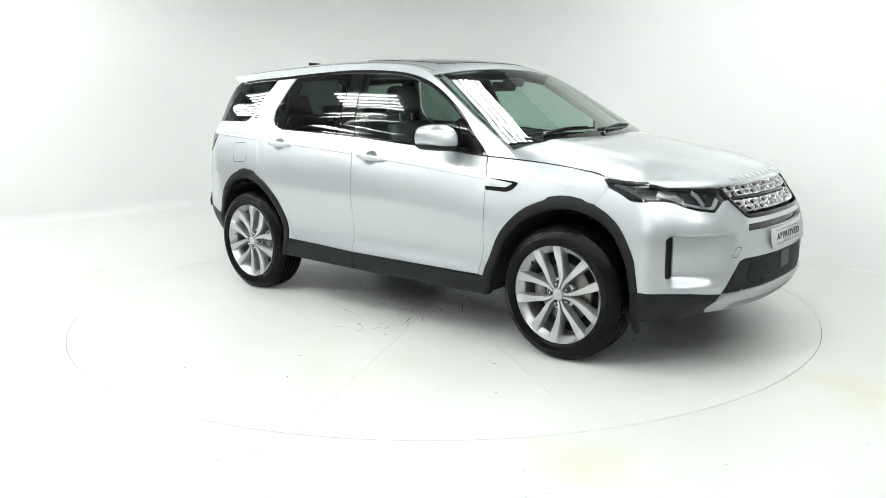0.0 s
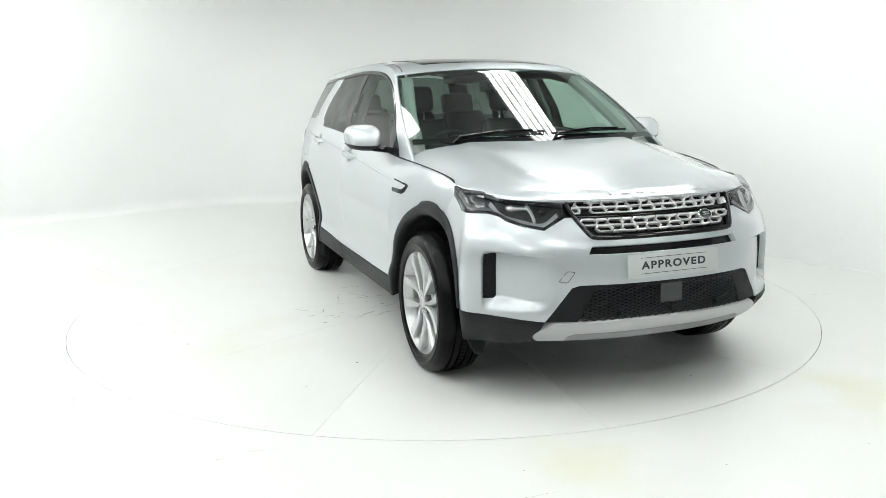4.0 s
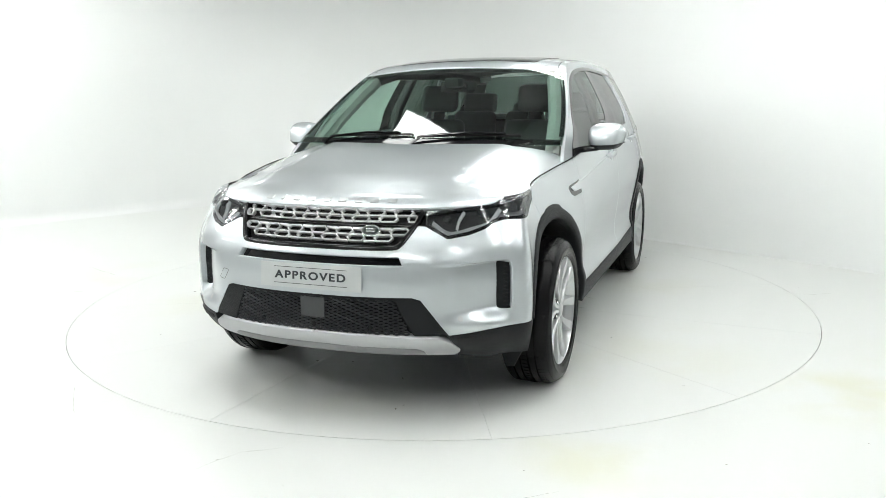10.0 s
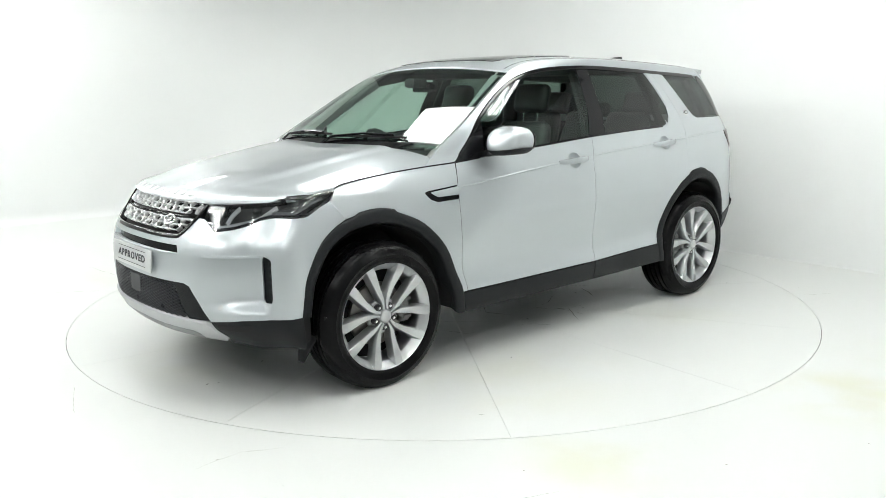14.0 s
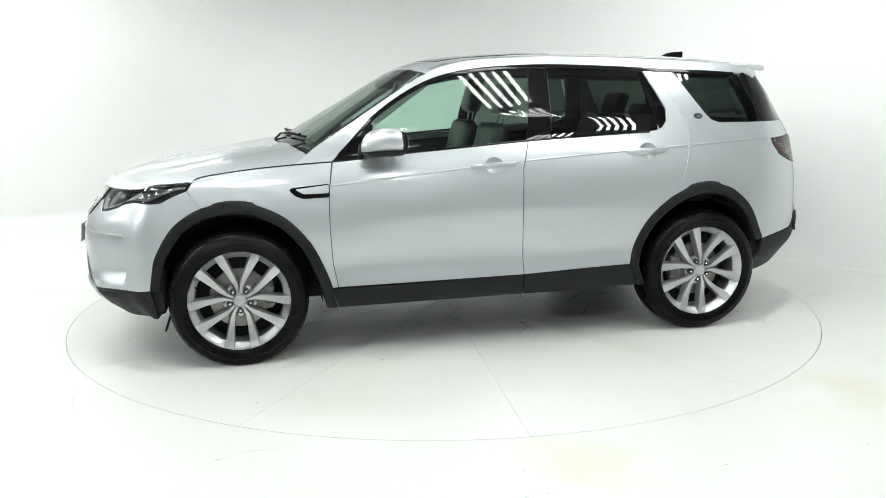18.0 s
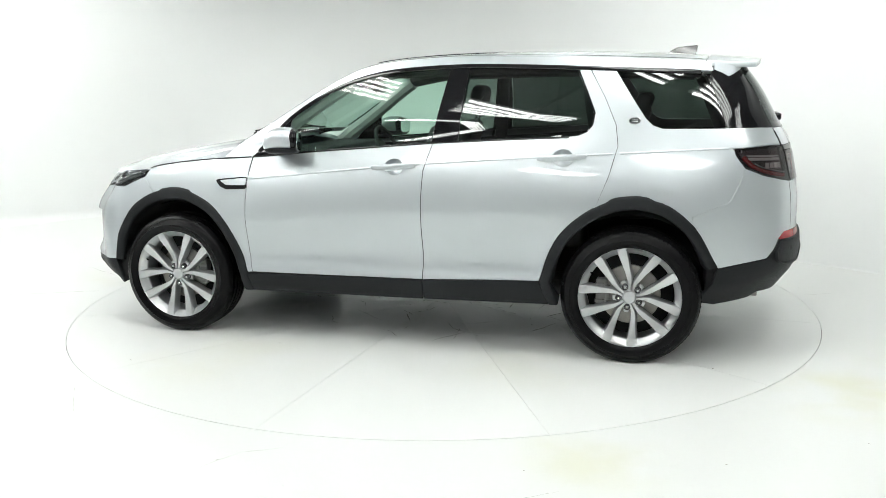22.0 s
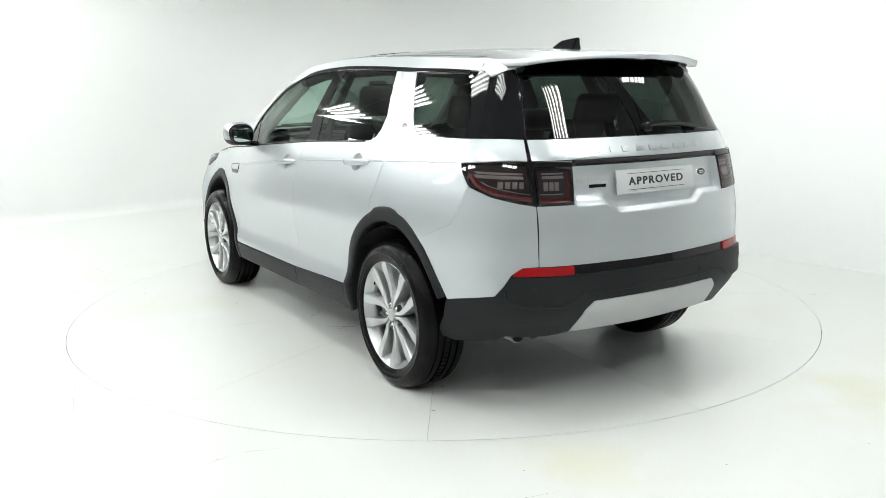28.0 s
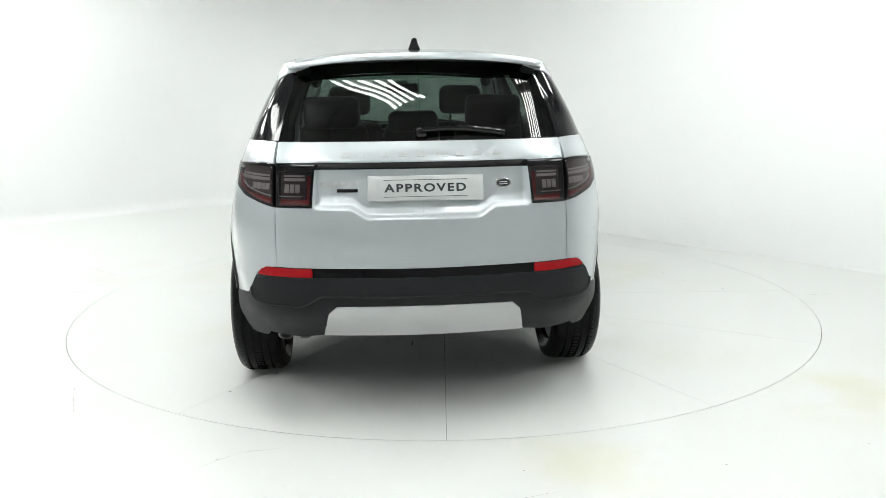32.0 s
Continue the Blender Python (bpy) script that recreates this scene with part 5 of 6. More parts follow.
for m in (False, True):
    sg = -1 if m else 1
    zz = np.linspace(0.490, 0.718, 14)
    pi_, po_ = side(np.full(14, sI), zz), side(np.full(14, sO), zz)
    vs, fs = [], []
    for k in range(14):
        for u in (-0.12, 0.3, 0.7, 1.15):
            q = pi_[k] + (po_[k] - pi_[k]) * u
            vs.append((q[0] - 0.020 - 0.006 * (1 - abs(2 * u - 1)), sg * q[1], q[2]))
    for k in range(13):
        for j in range(3):
            f = (k * 4 + j, k * 4 + j + 1, k * 4 + j + 5, k * 4 + j + 4)
            fs.append(f if m else f[::-1])
    v = part("air_curtain_slot", (vs, fs), PLASTIC, car, "dark ribbed upright slot at the bumper corner")
    for k in range(12):
        z = 0.512 + k * 0.0172
        q = (np.array([np.interp(z, zz, pi_[:, i]) for i in range(3)]) + np.array([np.interp(z, zz, po_[:, i]) for i in range(3)])) / 2
        part("slot_rib", rbox(0.012, 0.027, 0.005, 0.0015, 1, at=(q[0] - 0.027, sg * q[1], z), turn=Matrix.Rotation(radians(sg * (18 if k % 2 else -18)), 4, "X")), PLASTIC, v)
    c = F(0.642, 0.483)
    part("parking_sensor", panel([[(c[0] + 0.011 * math.cos(t), c[1] + 0.011 * math.sin(t)) for t in np.linspace(0, 6.283, 17)[:-1]]], side, mirror=m, gap=0, off=0.0015, lip=0.004), SATIN, car)
    for y, z in ((0.665, 0.612), (0.26, 0.602)):
        c = R(y, z)
        part("parking_sensor", panel([[(c[0] + 0.012 * math.cos(t), c[1] + 0.012 * math.sin(t)) for t in np.linspace(0, 6.283, 17)[:-1]]], side, mirror=m, gap=0, off=0.0155, lip=0.006), DARK, car)
part("tow_eye_cover", band(rounded(FS((0.545, 0.60), (0.51, 0.648), (0.475, 0.644), (0.508, 0.596)), 0.008), side, 0.0028, mirror=True, off=0.0004, thick=0.002, closed=True), SEAM, car)
part("fuel_flap", band(rounded(XS((-1.595, 1.085), (-1.415, 1.090), (-1.380, 0.955), (-1.55, 0.940)), 0.03), side, 0.004, mirror=True, off=0.0004, thick=0.003, closed=True), SEAM, car, "fine outline of the fuel flap")
# --- flank details
for i, m in enumerate((False, True)):
    v = part("wing_vent", panel([rounded(XS((1.082, 0.940), (1.050, 0.905), (1.010, 0.889), (0.870, 0.894), (0.868, 0.964), (1.055, 0.947)), 0.012)], side, mirror=m, gap=0, off=0.002, lip=0.008, cell=(0.03, 0.03)), GLOSS, car, "gloss black wing vent with silver blade")
    part("vent_blade", panel([rounded(XS((1.046, 0.938), (1.005, 0.914), (0.872, 0.916), (0.870, 0.957)), 0.008)], side, mirror=m, gap=0, off=0.009, lip=0.01, cell=(0.03, 0.03)), PAINT, v)
    for par, cx, cz in ((doors_f[i], -0.055, 1.036), (doors_r[i], -0.998, 1.093)):
        sc, zc = X(cx - 0.005, cz)
        # shallow finger dish behind the grip
        pl = [(sc + 0.056 * math.cos(t), zc - 0.001 + 0.045 * math.sin(t)) for t in np.linspace(0, 2 * math.pi, 33)[:-1]]
        vv, ff, nn = panel([pl], side, mirror=m, gap=0, off=0.0012, lip=0, cell=(0.013, 0.012))
        c0 = side(np.array([sc]), np.array([zc]))[0]
        c0[1] *= -1 if m else 1
        nn = [tuple((Vector(n) - Vector(((q[0] - c0[0]) / 0.056, 0, (q[2] - c0[2]) / 0.045)) * 0.95).normalized()) for q, n in zip(vv, nn)]
        part("finger_dish", (vv, ff, nn), PAINT, par)
        p0, p1 = X(cx + 0.132, cz - 0.006), X(cx - 0.132, cz + 0.008)
        a, b = side(*p0), side(*p1)
        vs, fs = [], []
        for t in np.linspace(0, 1, 13):
            q = a + (b - a) * t
            lift = 0.034 * (1 - abs(2 * t - 1) ** 4) + 0.004
            hh = 0.0165 * (1 - 0.40 * abs(2 * t - 1) ** 3)
            for dy, dz in ((lift - 0.018, -hh), (lift - 0.004, -hh), (lift, -hh * 0.55), (lift, hh * 0.55), (lift - 0.004, hh), (lift - 0.018, hh)):
                vs.append((q[0], (q[1] + max(dy, -0.004)) * (-1 if m else 1), q[2] + dz))
        for k in range(12):
            for j in range(6):
                j2 = (j + 1) % 6
                fs.append((k * 6 + j, k * 6 + j2, (k + 1) * 6 + j2, (k + 1) * 6 + j))
        fs += [tuple(range(6)), tuple(72 + j for j in range(6))]
        bm = bmesh.new()
        me = bpy.data.meshes.new("tmp")
        me.from_pydata(vs, [], fs)
        bm.from_mesh(me)
        bpy.data.meshes.remove(me)
        bmesh.ops.recalc_face_normals(bm, faces=bm.faces)
        part("door_handle", bm, PAINT, par)
    # swage line below the windows
    for par, xa, xb in ((doors_f[i], 0.85, -0.21), (doors_r[i], -0.245, -1.26), (quarters[i], -1.30, -1.84)):
        ln = XS(*[(x, float(zcrease(x)) + 0.002) for x in np.linspace(xa, xb, 14)])
        part("swage_line", band(ln, side, 0.011, mirror=m, off=0.0028, thick=0.001), PAINT, par)
    # door mirror
    sg = -1 if m else 1
    def blob(z0, z1, cut):
        vs, fs = [], []
        nu, nv = 28, 16
        for iu in range(nv + 1):
            ph = -math.pi / 2 + math.pi * iu / nv
            for iv in range(nu):
                th = 2 * math.pi * iv / nu
                def pw(c, e):
                    return math.copysign(abs(c) ** e, c)
                x = pw(math.cos(ph), 0.74) * pw(math.cos(th), 0.85)
                y = pw(math.cos(ph), 0.74) * pw(math.sin(th), 0.78)
                z = pw(math.sin(ph), 0.8)
                zz = 1.183 + 0.078 * z
                zz = min(max(zz, z0), z1)
                px = 0.572 + 0.122 * x * (1 - 0.16 * z)
                px = max(px, cut + 0.0) - 0.022 * (y + 0.2)
                vs.append((px, sg * (0.990 + 0.100 * y + 0.010 * z * y), zz - 0.10 * max(0, px - 0.60)))
        for iu in range(nv):
            for iv in range(nu):
                a, b = iu * nu + iv, iu * nu + (iv + 1) % nu
                fs.append((a, b, b + nu, a + nu))
        bm = bmesh.new()
        me = bpy.data.meshes.new("tmp")
        me.from_pydata(vs, [], fs)
        bm.from_mesh(me)
        bpy.data.meshes.remove(me)
        bmesh.ops.remove_doubles(bm, verts=bm.verts, dist=0.0005)
        bmesh.ops.recalc_face_normals(bm, faces=bm.faces)
        return bm
    dm = part("door_mirror", blob(1.148, 1.3, 0.512), PAINT, car, "silver door mirror with black base")
    rim = blob(1.1485, 1.3, 0.482)
    bmesh.ops.transform(rim, matrix=Matrix.Translation((0.55, sg * 0.990, 1.183)) @ Matrix.Diagonal((0.975, 0.975, 0.975, 1)) @ Matrix.Translation((-0.55, -sg * 0.990, -1.183)), verts=rim.verts)
    part("mirror_rim", rim, GLOSS, dm, "gloss black rim round the mirror glass")
    part("mirror_base", blob(1.112, 1.1475, 0.482), PLASTIC, dm)
    for nm, ry, rz, th, px, mt in (("mirror_bezel", 0.082, 0.056, 0.010, 0.480, GLOSS), ("mirror_glass", 0.073, 0.047, 0.003, 0.473, MIRROR)):
        ov = lathe([(0.0, th / 2), (0.94, th / 2), (1.0, th / 4), (1.0, -th / 4), (0.94, -th / 2), (0.0, -th / 2)], 40)
        for v in ov.verts:                           # squarer than an oval
            r = math.hypot(v.co.x, v.co.z)
            if r > 0.01:
                k = 1 / ((abs(v.co.x / r) ** 3.4 + abs(v.co.z / r) ** 3.4) ** (1 / 3.4))
                v.co.x, v.co.z = v.co.x * k, v.co.z * k
        bmesh.ops.transform(ov, matrix=Matrix.Translation((px, sg * 0.990, 1.183)) @ Matrix.Rotation(radians(90 + sg * 13), 4, "Z") @ Matrix.Diagonal((ry, 1, rz, 1)), verts=ov.verts)
        part(nm, ov, mt, dm)
    arm = rbox(0.10, 0.13, 0.035, 0.012, at=(0.0, 0, 0), taper=(0.8, 1.0))
    bmesh.ops.transform(arm, matrix=Matrix.Translation((0.635, sg * 0.90, 1.116)) @ Matrix.Rotation(radians(sg * 8), 4, "X"), verts=arm.verts)
    part("mirror_arm", arm, GLOSS, dm)

# --- plates and lettering
BARS = mat("satin_badge_metal", (0.56, 0.58, 0.59), 0.3, 0.8, grain=0.05, blotch=0.08, blotch_scale=20)
def words(txt, size, width, m, material, parent):
    cu = bpy.data.curves.new("lettering", "FONT")
    cu.body, cu.size, cu.extrude, cu.align_x, cu.align_y = txt, size, 0.0006, "CENTER", "CENTER"
    cu.space_character, cu.offset = 1.25, 0.0014
    ob = bpy.data.objects.new("tmp", cu)
    scene.collection.objects.link(ob)
    bpy.context.view_layer.update()
    me = bpy.data.meshes.new_from_object(ob.evaluated_get(bpy.context.evaluated_depsgraph_get()))
    bpy.data.objects.remove(ob)
    w = max(v.co.x for v in me.vertices) - min(v.co.x for v in me.vertices)
    me.transform(m @ Matrix.Diagonal((width / w, 1, 1, 1)))
    me.materials.clear()
    return part("lettering", me, material, parent)


def plate(m, name, label):
    bm = rbox(0.498, 0.108, 0.006, 0.002)
    bmesh.ops.transform(bm, matrix=m, verts=bm.verts)
    o = part(name, bm, PLATE, car, label)
    words("APPROVED", 0.0475, 0.352, m @ Matrix.Translation((0, 0, 0.0038)), INK, o)
    for dy in (0.036, -0.036):
        b = rbox(0.362, 0.0022, 0.001, 0)
        bmesh.ops.transform(b, matrix=m @ Matrix.Translation((0, dy, 0.0036)), verts=b.verts)
        part("ruled_line", b, INK, o)


face = Matrix(((0, 0, 1, 0), (1, 0, 0, 0), (0, 1, 0, 0), (0, 0, 0, 1)))
plate(Matrix.Translation((2.267, 0, 0.660)) @ Matrix.Rotation(radians(-6), 4, "Y") @ face, "front_plate", "silver-grey display plate with dark lettering")
back = Matrix(((0, 0, -1, 0), (-1, 0, 0, 0), (0, 1, 0, 0), (0, 0, 0, 1)))
plate(Matrix.Translation((-2.222, -0.012, 1.040)) @ Matrix.Rotation(radians(9), 4, "Y") @ back, "rear_plate", "silver-grey display plate with dark lettering")
for k in range(9):
    y = -0.312 + k * 0.078
    v0, v1 = (y - 0.018) / 0.815, (y + 0.018) / 0.815
    if k == 1:
        v0, v1 = (y - 0.006) / 0.815, (y + 0.006) / 0.815
    part("badge_bar", panel([[(0.020, v0), (0.043, v0), (0.043, v1), (0.020, v1)]], hood, gap=0, off=0.004, lip=0.006), BARS, bonnet)
    y = 0.325 - k * 0.0812
    w = 0.005 if k == 1 else 0.018
    q = [(abs(y) - w, 1.175), (abs(y) + w, 1.175), (abs(y) + w, 1.196), (abs(y) - w, 1.196)]
    if abs(y) < w:
        for mm in (False, True):
            part("badge_bar", panel([RS((0, 1.175), (w, 1.175), (w, 1.196), (0, 1.196))], side, mirror=mm, gap=0, off=0.004, lip=0.006), BARS, gate)
    else:
        part("badge_bar", panel([RS(*q)], side, mirror=y < 0, gap=0, off=0.004, lip=0.006), BARS, gate)
for k in range(5):
    y = 0.432 - k * 0.034
    part("badge_bar", panel([RS((y - 0.012, 1.052), (y + 0.012, 1.052), (y + 0.012, 1.070), (y - 0.012, 1.070))], side, gap=0, off=0.002, lip=0.003), SATIN, gate)
part("model_badge", panel([RS((0.280, 1.026), (0.368, 1.026), (0.368, 1.038), (0.280, 1.038))], side, gap=0, off=0.003, lip=0.004), GLOSS, gate)

# --- tail lamps
for m in (False, True):
    inn = RS((0.478, 0.966), (0.630, 0.966), (0.628, 1.122), (0.466, 1.122))
    outp = RS((0.646, 0.966), (0.70, 0.977)) + XS((-2.02, 1.003), (-1.955, 1.031), (-1.925, 1.046), (-1.882, 1.103), (-1.866, 1.137)) + RS((0.700, 1.149), (0.644, 1.147))
    for nm, pl, lx in (("tail_lamp", inn, 0), ("tail_lamp", outp, 1)):
        h = part(nm, panel([pl], side, mirror=m, gap=0, off=-0.02, lip=0, cell=(0.02, 0.02)), LAMPBACK, car if lx else gate, "smoked dark red tail lamp")
        glow = RS((0.618, 0.988), (0.56, 0.987), (0.505, 0.988), (0.490, 1.000), (0.486, 1.05), (0.482, 1.100)) if not lx else RS((0.655, 0.990), (0.70, 0.998)) + XS((-2.02, 1.022), (-1.97, 1.046), (-1.938, 1.075), (-1.915, 1.100))
        part("light_guide", band(smooth(glow, 4), side, 0.024, mirror=m, off=-0.010, thick=0.008), REDDARK, h)
        fine = RS((0.618, 1.012), (0.56, 1.011), (0.520, 1.012)) if not lx else RS((0.655, 1.012), (0.70, 1.020)) + XS((-2.02, 1.042), (-1.975, 1.064))
        part("light_guide", band(smooth(fine, 4), side, 0.004, mirror=m, off=-0.007, thick=0.008), LAMPPALE, h)
        part("lamp_cover", panel([pl], side, mirror=m, gap=0.001, off=0.006, lip=0.012, cell=(0.02, 0.02)), SMOKE, h)
        part("lamp_rim", band(shrink(rounded(pl, 0.012), 0.005), side, 0.010, mirror=m, off=0.003, thick=0.02, closed=True), GLOSS, h)
    part("trim_strip", band(RS((0.464, 1.136), (0.54, 1.136), (0.628, 1.136)), side, 0.026, mirror=m, off=0.003, thick=0.01), GLOSS, gate)
    # grey bars inside the lamps, in rows of short blocks
    for z0, z1 in ((1.078, 1.088), (1.096, 1.101)):
        part("lamp_insert", panel([RS((0.508, z0), (0.600, z0), (0.600, z1), (0.508, z1))], side, mirror=m, gap=0, off=-0.008, lip=0.006), LAMPPALE, gate)
        part("lamp_insert", panel([RS((0.672, z0), (0.74, z0)) + XS((-1.95, z0 + 0.004), (-1.935, z1 + 0.006)) + RS((0.672, z1))], side, mirror=m, gap=0, off=-0.008, lip=0.006, cell=(0.02, 0.02)), LAMPPALE, car)
    for k in range(3):
        y0 = 0.532 + k * 0.024
        part("lamp_insert", panel([RS((y0 + 0.003, 1.028), (y0 + 0.019, 1.028), (y0 + 0.016, 1.062), (y0, 1.062))], side, mirror=m, gap=0, off=-0.008, lip=0.006), LAMPPALE, gate)
    for k in range(4):
        y0 = 0.672 + k * 0.022
        part("lamp_insert", panel([RS((y0 + 0.004, 1.038), (y0 + 0.018, 1.039), (y0 + 0.014, 1.064), (y0, 1.064))], side, mirror=m, gap=0, off=-0.008, lip=0.006), LAMPPALE, car)

# --- roof details
sp = [(-1.764, v) for v in np.linspace(1, -1, 21)] + [(-1.90, -0.99), (-1.99, -0.965)] + [(-2.045, v) for v in np.linspace(-0.92, 0.92, 21)] + [(-1.99, 0.965), (-1.90, 0.99)]
spoiler = part("roof_spoiler", panel([sp], top, gap=0.002, lip=0.03, off=0.002, cell=(0.04, 0.06)), PAINT, car)
part("spoiler_underside", panel([sp], top, gap=0.006, lip=0, off=-0.026, cell=(0.04, 0.06)), GLOSS, spoiler)
for m in (False, True):
    part("spoiler_cheek", panel([XS((-1.764, 1.588), (-1.83, 1.580), (-1.905, 1.570), (-1.880, 1.535), (-1.835, 1.508), (-1.80, 1.528), (-1.764, 1.543))], side, mirror=m, gap=0.001, off=0.003, lip=0.05), PAINT, spoiler)
    part("roof_channel", band([(x, 0.93) for x in np.linspace(0.30, -1.74, 24)], top, 0.012, mirror=m, off=0.0022, thick=0.0), SEAM, roof)
pan = rounded([(0.20, -0.72), (0.20, 0.72), (-0.55, 0.72), (-0.55, -0.72)], 0.06)
part("roof_glass", panel([pan], top, gap=0, off=0.004, lip=0.004, cell=(0.06, 0.08)), GLOSS, roof, "dark panoramic roof glass")
fin = bmesh.new()
prof = [(-1.500, 0.0), (-1.545, 0.030), (-1.575, 0.046), (-1.64, 0.052), (-1.695, 0.056), (-1.690, 0.03), (-1.685, 0.0)]
vs = []
for sgn in (-1, 1):
    for x, h in prof:
        vs.append((x, sgn * (0.030 - 0.020 * (h / 0.056) ** 0.7), 1.645 + h))
fs = [(i, i + 1, i + 8, i + 7) for i in range(6)] + [tuple(range(7))[::-1], tuple(range(7, 14))]
me = bpy.data.meshes.new("tmp")
me.from_pydata(vs, [], fs)
fin.from_mesh(me)
bpy.data.meshes.remove(me)
bmesh.ops.recalc_face_normals(fin, faces=fin.faces)
bmesh.ops.bevel(fin, geom=fin.edges[:], offset=0.004, segments=2, affect="EDGES")
part("roof_aerial", fin, GLOSS, car, "gloss black shark-fin aerial")

# --- screen base and wipers
cw = [(1.07, v) for v in np.linspace(-0.80, 0.80, 15)] + [(1.155, v) for v in np.linspace(0.62, -0.62, 13)]
part("scuttle_panel", panel([cw], top, gap=0, off=0.006, lip=0.02, cell=(0.04, 0.06)), GLOSS, car, "black scuttle below the windscreen")
border = [(x, 0.970) for x in np.linspace(0.40, 1.02, 14)]
for m in (False, True):
    part("screen_border", band(border, top, 0.03, mirror=m, off=-0.003, thick=0.002), GLOSS, screen)
part("screen_border", band([(0.372, v) for v in np.linspace(-0.97, 0.97, 25)], top, 0.03, off=-0.003, thick=0.002), GLOSS, screen)
part("screen_border", band([(1.075, v) for v in np.linspace(-0.97, 0.97, 25)], top, 0.05, off=-0.003, thick=0.002), GLOSS, screen)


def wiper(pts, r=0.008):
    q = []
    for x0, v, o in pts:
        p_ = top(np.array([x0]), np.array([v]))[0]
        q.append((p_[0], p_[1], p_[2] + o))
    return q


for v0, v1 in ((-0.72, -0.02), (0.0, 0.72)):
    w = part("wiper", tube(wiper([(1.12, v0, 0.012), (1.085, v0 + 0.06, 0.03), (1.055, (v0 + v1) / 2, 0.034), (1.05, v1 - 0.1, 0.028)]), 0.009, 8, flat=0.7), GLOSS, car, "black windscreen wiper")
    part("wiper_blade", tube(wiper([(1.06, v0 + 0.02, 0.012), (1.045, (v0 + v1) / 2, 0.014), (1.04, v1, 0.012)]), 0.007, 6), DARK, w)
rw = []
for y, z, o in ((0.005, 1.272, 0.02), (0.0, 1.285, 0.03), (-0.09, 1.292, 0.028), (-0.20, 1.288, 0.022), (-0.30, 1.277, 0.014), (-0.365, 1.267, 0.008)):
    p_ = side(*[np.array(q) for q in R(abs(y), z)])
    rw.append((p_[0] - o, -abs(y) if y < 0 else y, p_[2]))
w = part("rear_wiper", tube(rw, 0.012, 8), GLOSS, car, "black rear wiper")
part("wiper_pivot", rbox(0.05, 0.05, 0.045, 0.015, seg=3, at=(rw[0][0] + 0.012, 0.0, 1.275)), GLOSS, w)

# --- under the tail and behind the wheels
for y in (0.635, 0.545):
    bm = lathe([(0.024, 0.0), (0.027, 0.0), (0.028, 0.004), (0.026, 0.12), (0.022, 0.12), (0.022, 0.004)], 24)
    bmesh.ops.transform(bm, matrix=Matrix.Translation((-2.035, y, 0.352)) @ Matrix.Rotation(radians(-90), 4, "Z") @ Matrix.Diagonal((1.25, 1, 0.8, 1)), verts=bm.verts)
    part("exhaust_tip", bm, STEEL, car, "round exhaust tip")
for sg in (1, -1):
    part("mud_flap", rbox(0.012, 0.17, 0.15, 0.004, at=(1.752, sg * 0.765, 0.245), turn=Matrix.Rotation(radians(-20), 4, "Y") @ Matrix.Rotation(math.pi, 4, "X"), taper=(1.0, 0.25)), PLASTIC, car)

# --- cabin
part("headlining", panel([[(0.28, -0.95), (0.28, 0.95), (-1.75, 0.95), (-1.75, -0.95)]], top, gap=0, off=-0.035, lip=0, cell=(0.08, 0.08)), CABIN, car)
dash = merge(rbox(0.42, 1.42, 0.20, 0.05, 3, at=(0.74, 0, 1.00)), rbox(0.30, 1.40, 0.40, 0.06, 3, at=(0.66, 0, 0.78)))
part("dashboard", dash, CABIN, car, "black dashboard")
bm = tube([(0.185 * math.cos(t), 0.185 * math.sin(t), 0) for t in np.linspace(0, 2 * math.pi, 33)[:-1]], 0.015, 8, closed=True)
bm = merge(bm, rbox(0.10, 0.12, 0.05, 0.02, at=(0, 0, -0.01)), rbox(0.05, 0.34, 0.02, 0.006, at=(0, 0, -0.005)), rbox(0.17, 0.05, 0.02, 0.006, at=(-0.09, 0, -0.005)))
bmesh.ops.transform(bm, matrix=Matrix.Translation((0.40, -0.37, 1.03)) @ Matrix.Rotation(radians(-66), 4, "Y"), verts=bm.verts)
part("steering_wheel", bm, CABIN, car, "black steering wheel")


def seat(x, y, wide, zr, lean=14):
    st = part("seat", rbox(0.50, wide, 0.16, 0.05, 3, at=(x + 0.18, y, 0.62)), LEATHER, car, "black leather seat")
    L = Matrix.Rotation(radians(-lean), 4, "Y")
    part("backrest", rbox(0.13, wide, zr, 0.05, 3, at=(x - 0.10, y, 0.66 + zr / 2), turn=L, taper=(0.8, 0.82)), LEATHER, st)
    return st, L


for y in (0.36, -0.36):
    st, L = seat(-0.05, y, 0.50, 0.60)
    part("headrest", rbox(0.10, 0.27, 0.19, 0.045, 3, at=(-0.275, y, 1.395), turn=L), LEATHER, st)
    for d in (-0.06, 0.06):
        part("headrest_post", tube([(-0.25, y + d, 1.22), (-0.265, y + d, 1.31)], 0.007), CHROME, st)
for y, wd in ((0.42, 0.44), (0.0, 0.36), (-0.42, 0.44)):
    st, L = seat(-1.05, y, wd, 0.64, 20)
    part("headrest", rbox(0.085, 0.29 if y else 0.26, 0.17 if y else 0.11, 0.035, 3, at=(-1.39, y, 1.345 if y else 1.295), turn=L), LEATHER, st)
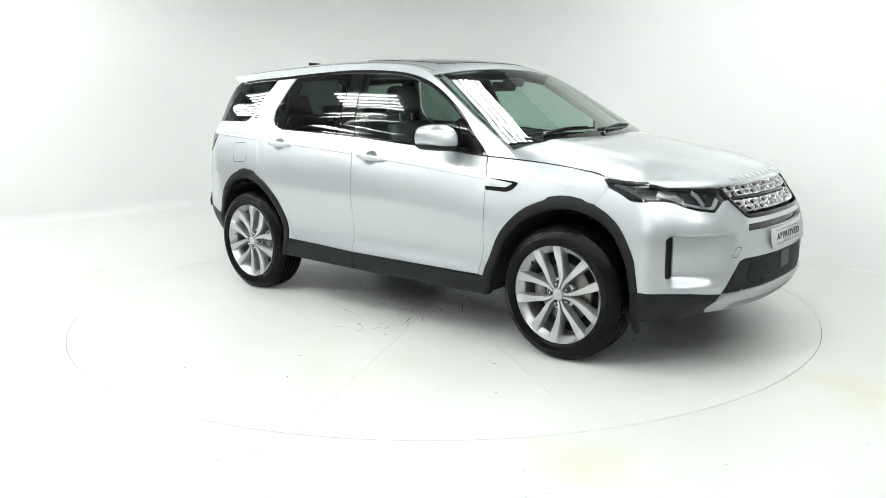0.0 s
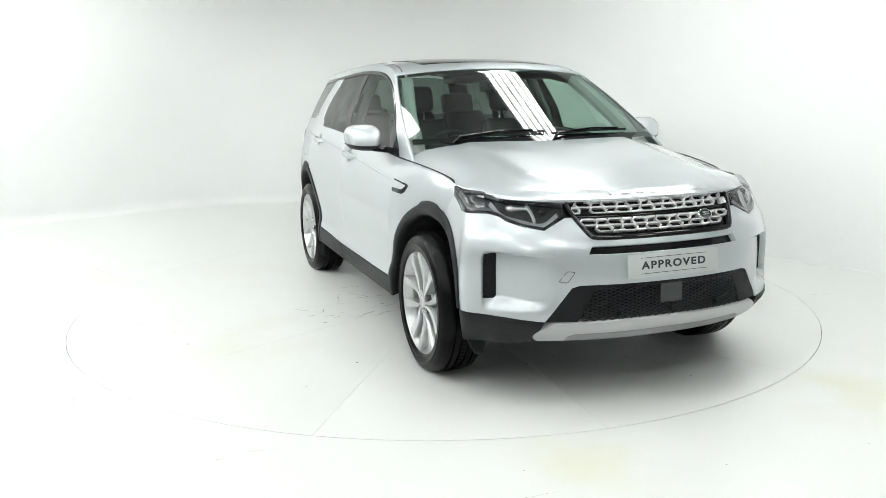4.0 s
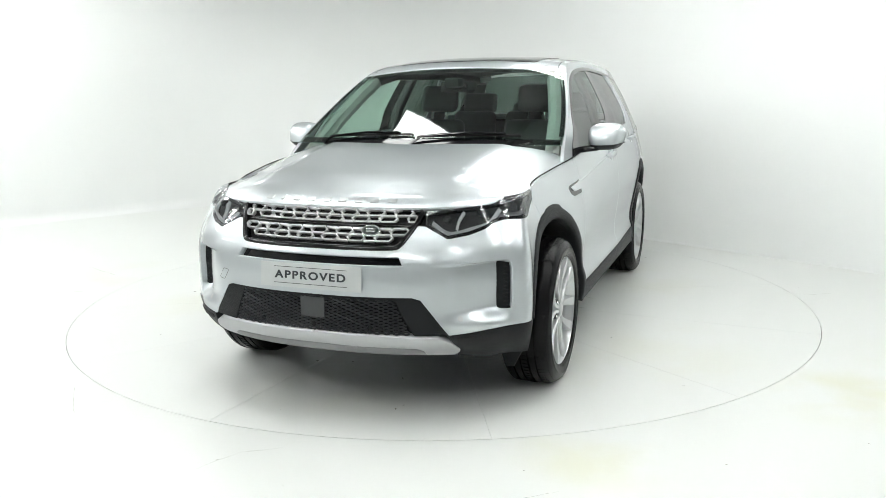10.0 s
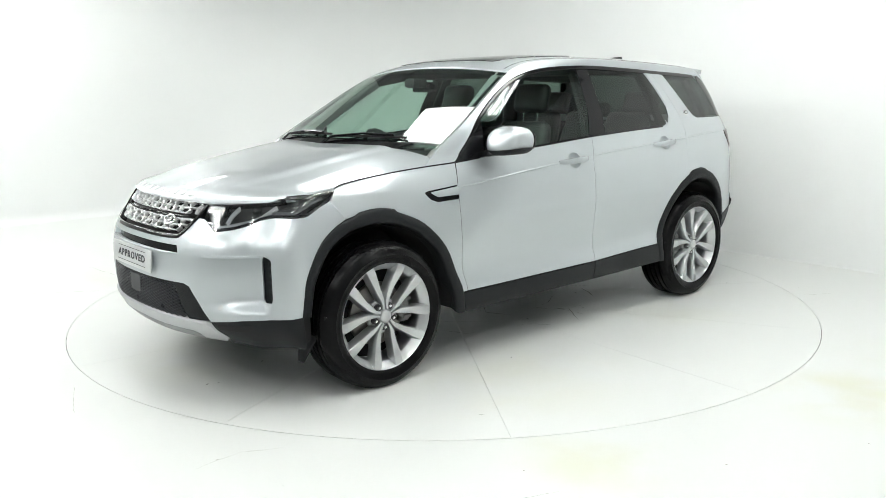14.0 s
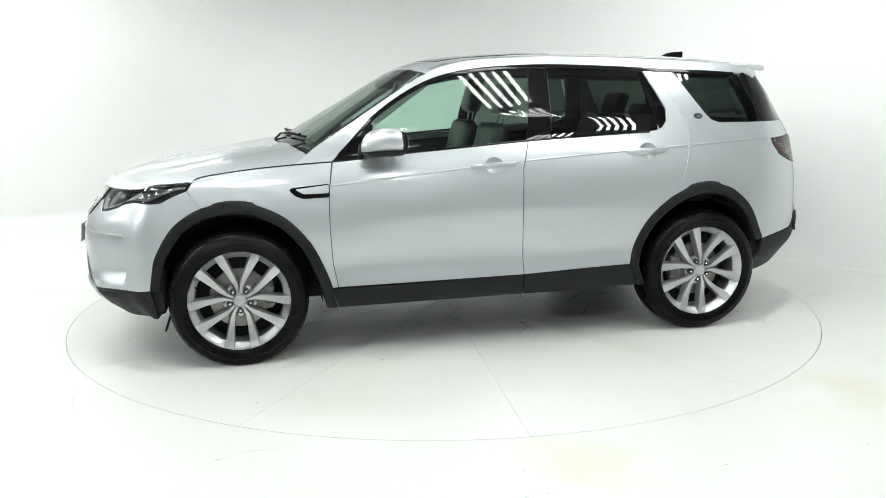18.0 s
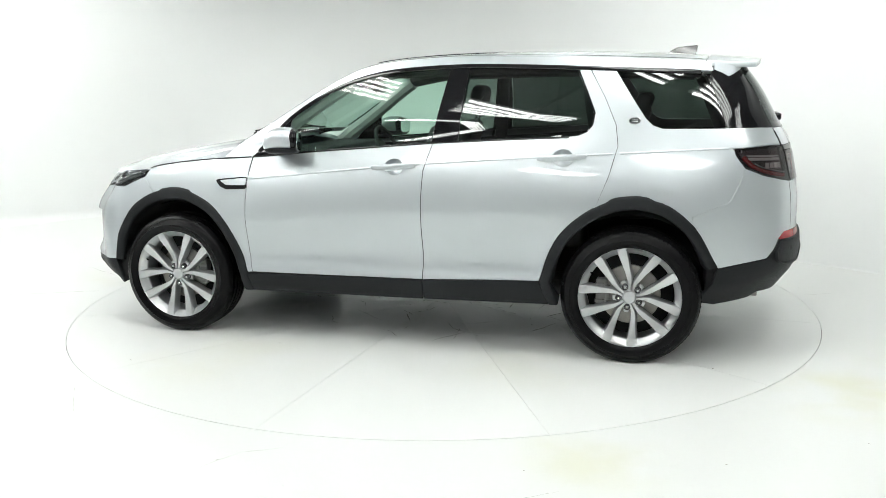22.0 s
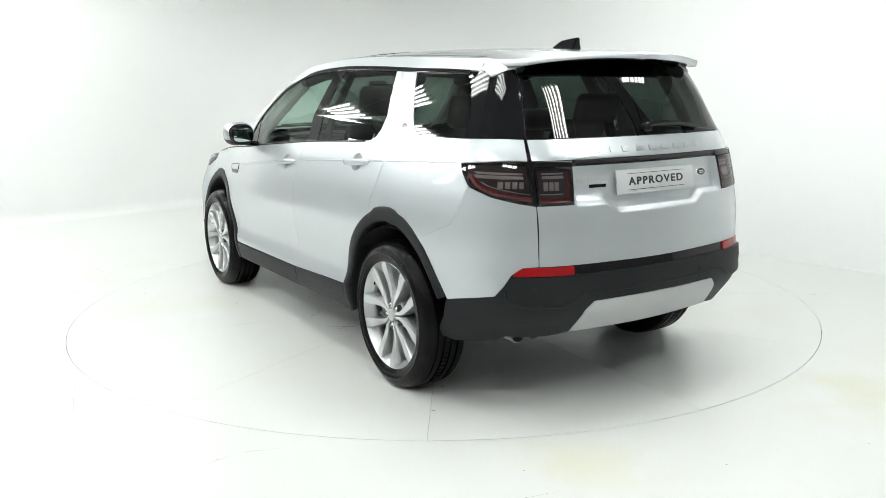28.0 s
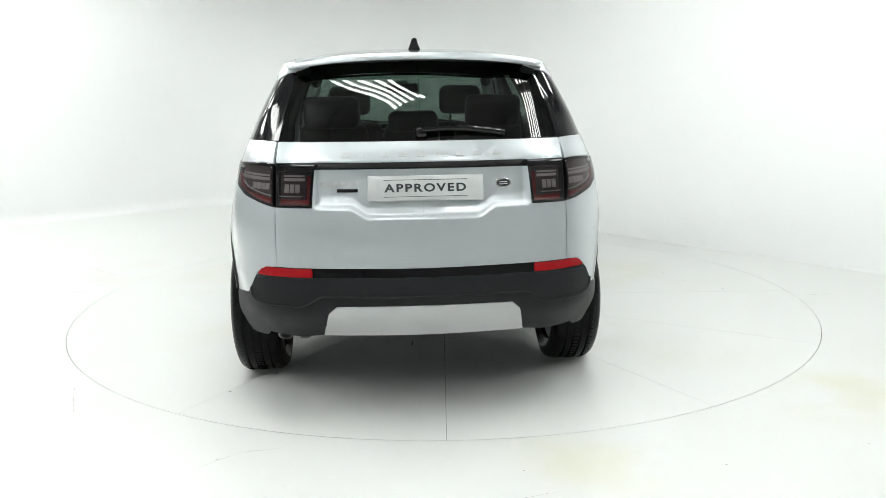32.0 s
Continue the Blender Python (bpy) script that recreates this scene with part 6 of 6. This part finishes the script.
part("interior_mirror", rbox(0.03, 0.24, 0.065, 0.014, 3, at=(0.33, 0, 1.475), turn=Matrix.Rotation(radians(-8), 4, "Y")), GLOSS, car)
part("mirror_stalk", rbox(0.12, 0.10, 0.06, 0.02, 2, at=(0.41, 0, 1.50)), CABIN, car)
part("boot_floor", rbox(0.85, 1.2, 0.04, 0.01, at=(-1.72, 0, 0.75)), CABIN, car)
part("load_wall", rbox(0.03, 1.28, 0.42, 0.01, at=(-2.08, 0, 0.96)), CABIN, car)
for sg in (1, -1):
    # inner pillars
    for x0, x1, y0, y1, z0, z1, wd in ((-0.34, -0.40, 0.79, 0.60, 1.10, 1.56, 0.09), (-1.20, -1.12, 0.76, 0.58, 1.12, 1.54, 0.12), (-1.90, -1.76, 0.64, 0.54, 1.15, 1.51, 0.12)):
        part("inner_pillar", tube([(x0, sg * y0, z0), ((x0 + x1) / 2, sg * ((y0 + y1) / 2 + 0.02), (z0 + z1) / 2), (x1, sg * y1, z1)], wd / 2, 8, flat=0.5), CABIN, car)
    part("inner_pillar", tube([(0.30, sg * 0.61, 1.515), (0.0, sg * 0.58, 1.565), (-0.8, sg * 0.58, 1.575), (-1.7, sg * 0.56, 1.54)], 0.038, 8), CABIN, car)
    part("inner_pillar", tube([(0.93, sg * 0.76, 1.075), (0.80, sg * 0.735, 1.165), (0.60, sg * 0.70, 1.30), (0.42, sg * 0.65, 1.425), (0.28, sg * 0.61, 1.515)], 0.046, 8), LINER, car, "pale grey pillar trim")
    part("door_card", panel([XS((0.84, 1.04), (-0.25, 1.12), (-1.2, 1.16), (-1.2, 0.94), (-1.02, 0.88), (-0.86, 0.72), (-0.86, 0.45), (0.80, 0.45))], side, mirror=sg < 0, gap=0, off=-0.075, lip=0.0, cell=(0.08, 0.08)), CABIN, car)


def motions():
    rows = []
    for i in range(33):
        rows.append((float(i), HEADING + RATE * i))
    walk(turntable, [(t, pose(DECK.x, DECK.y, 0.0, 0, 0, a)) for t, a in rows])
    walk(car, [(t, pose(0, 0, LIFT, 0, 0, a)) for t, a in rows])


motions()
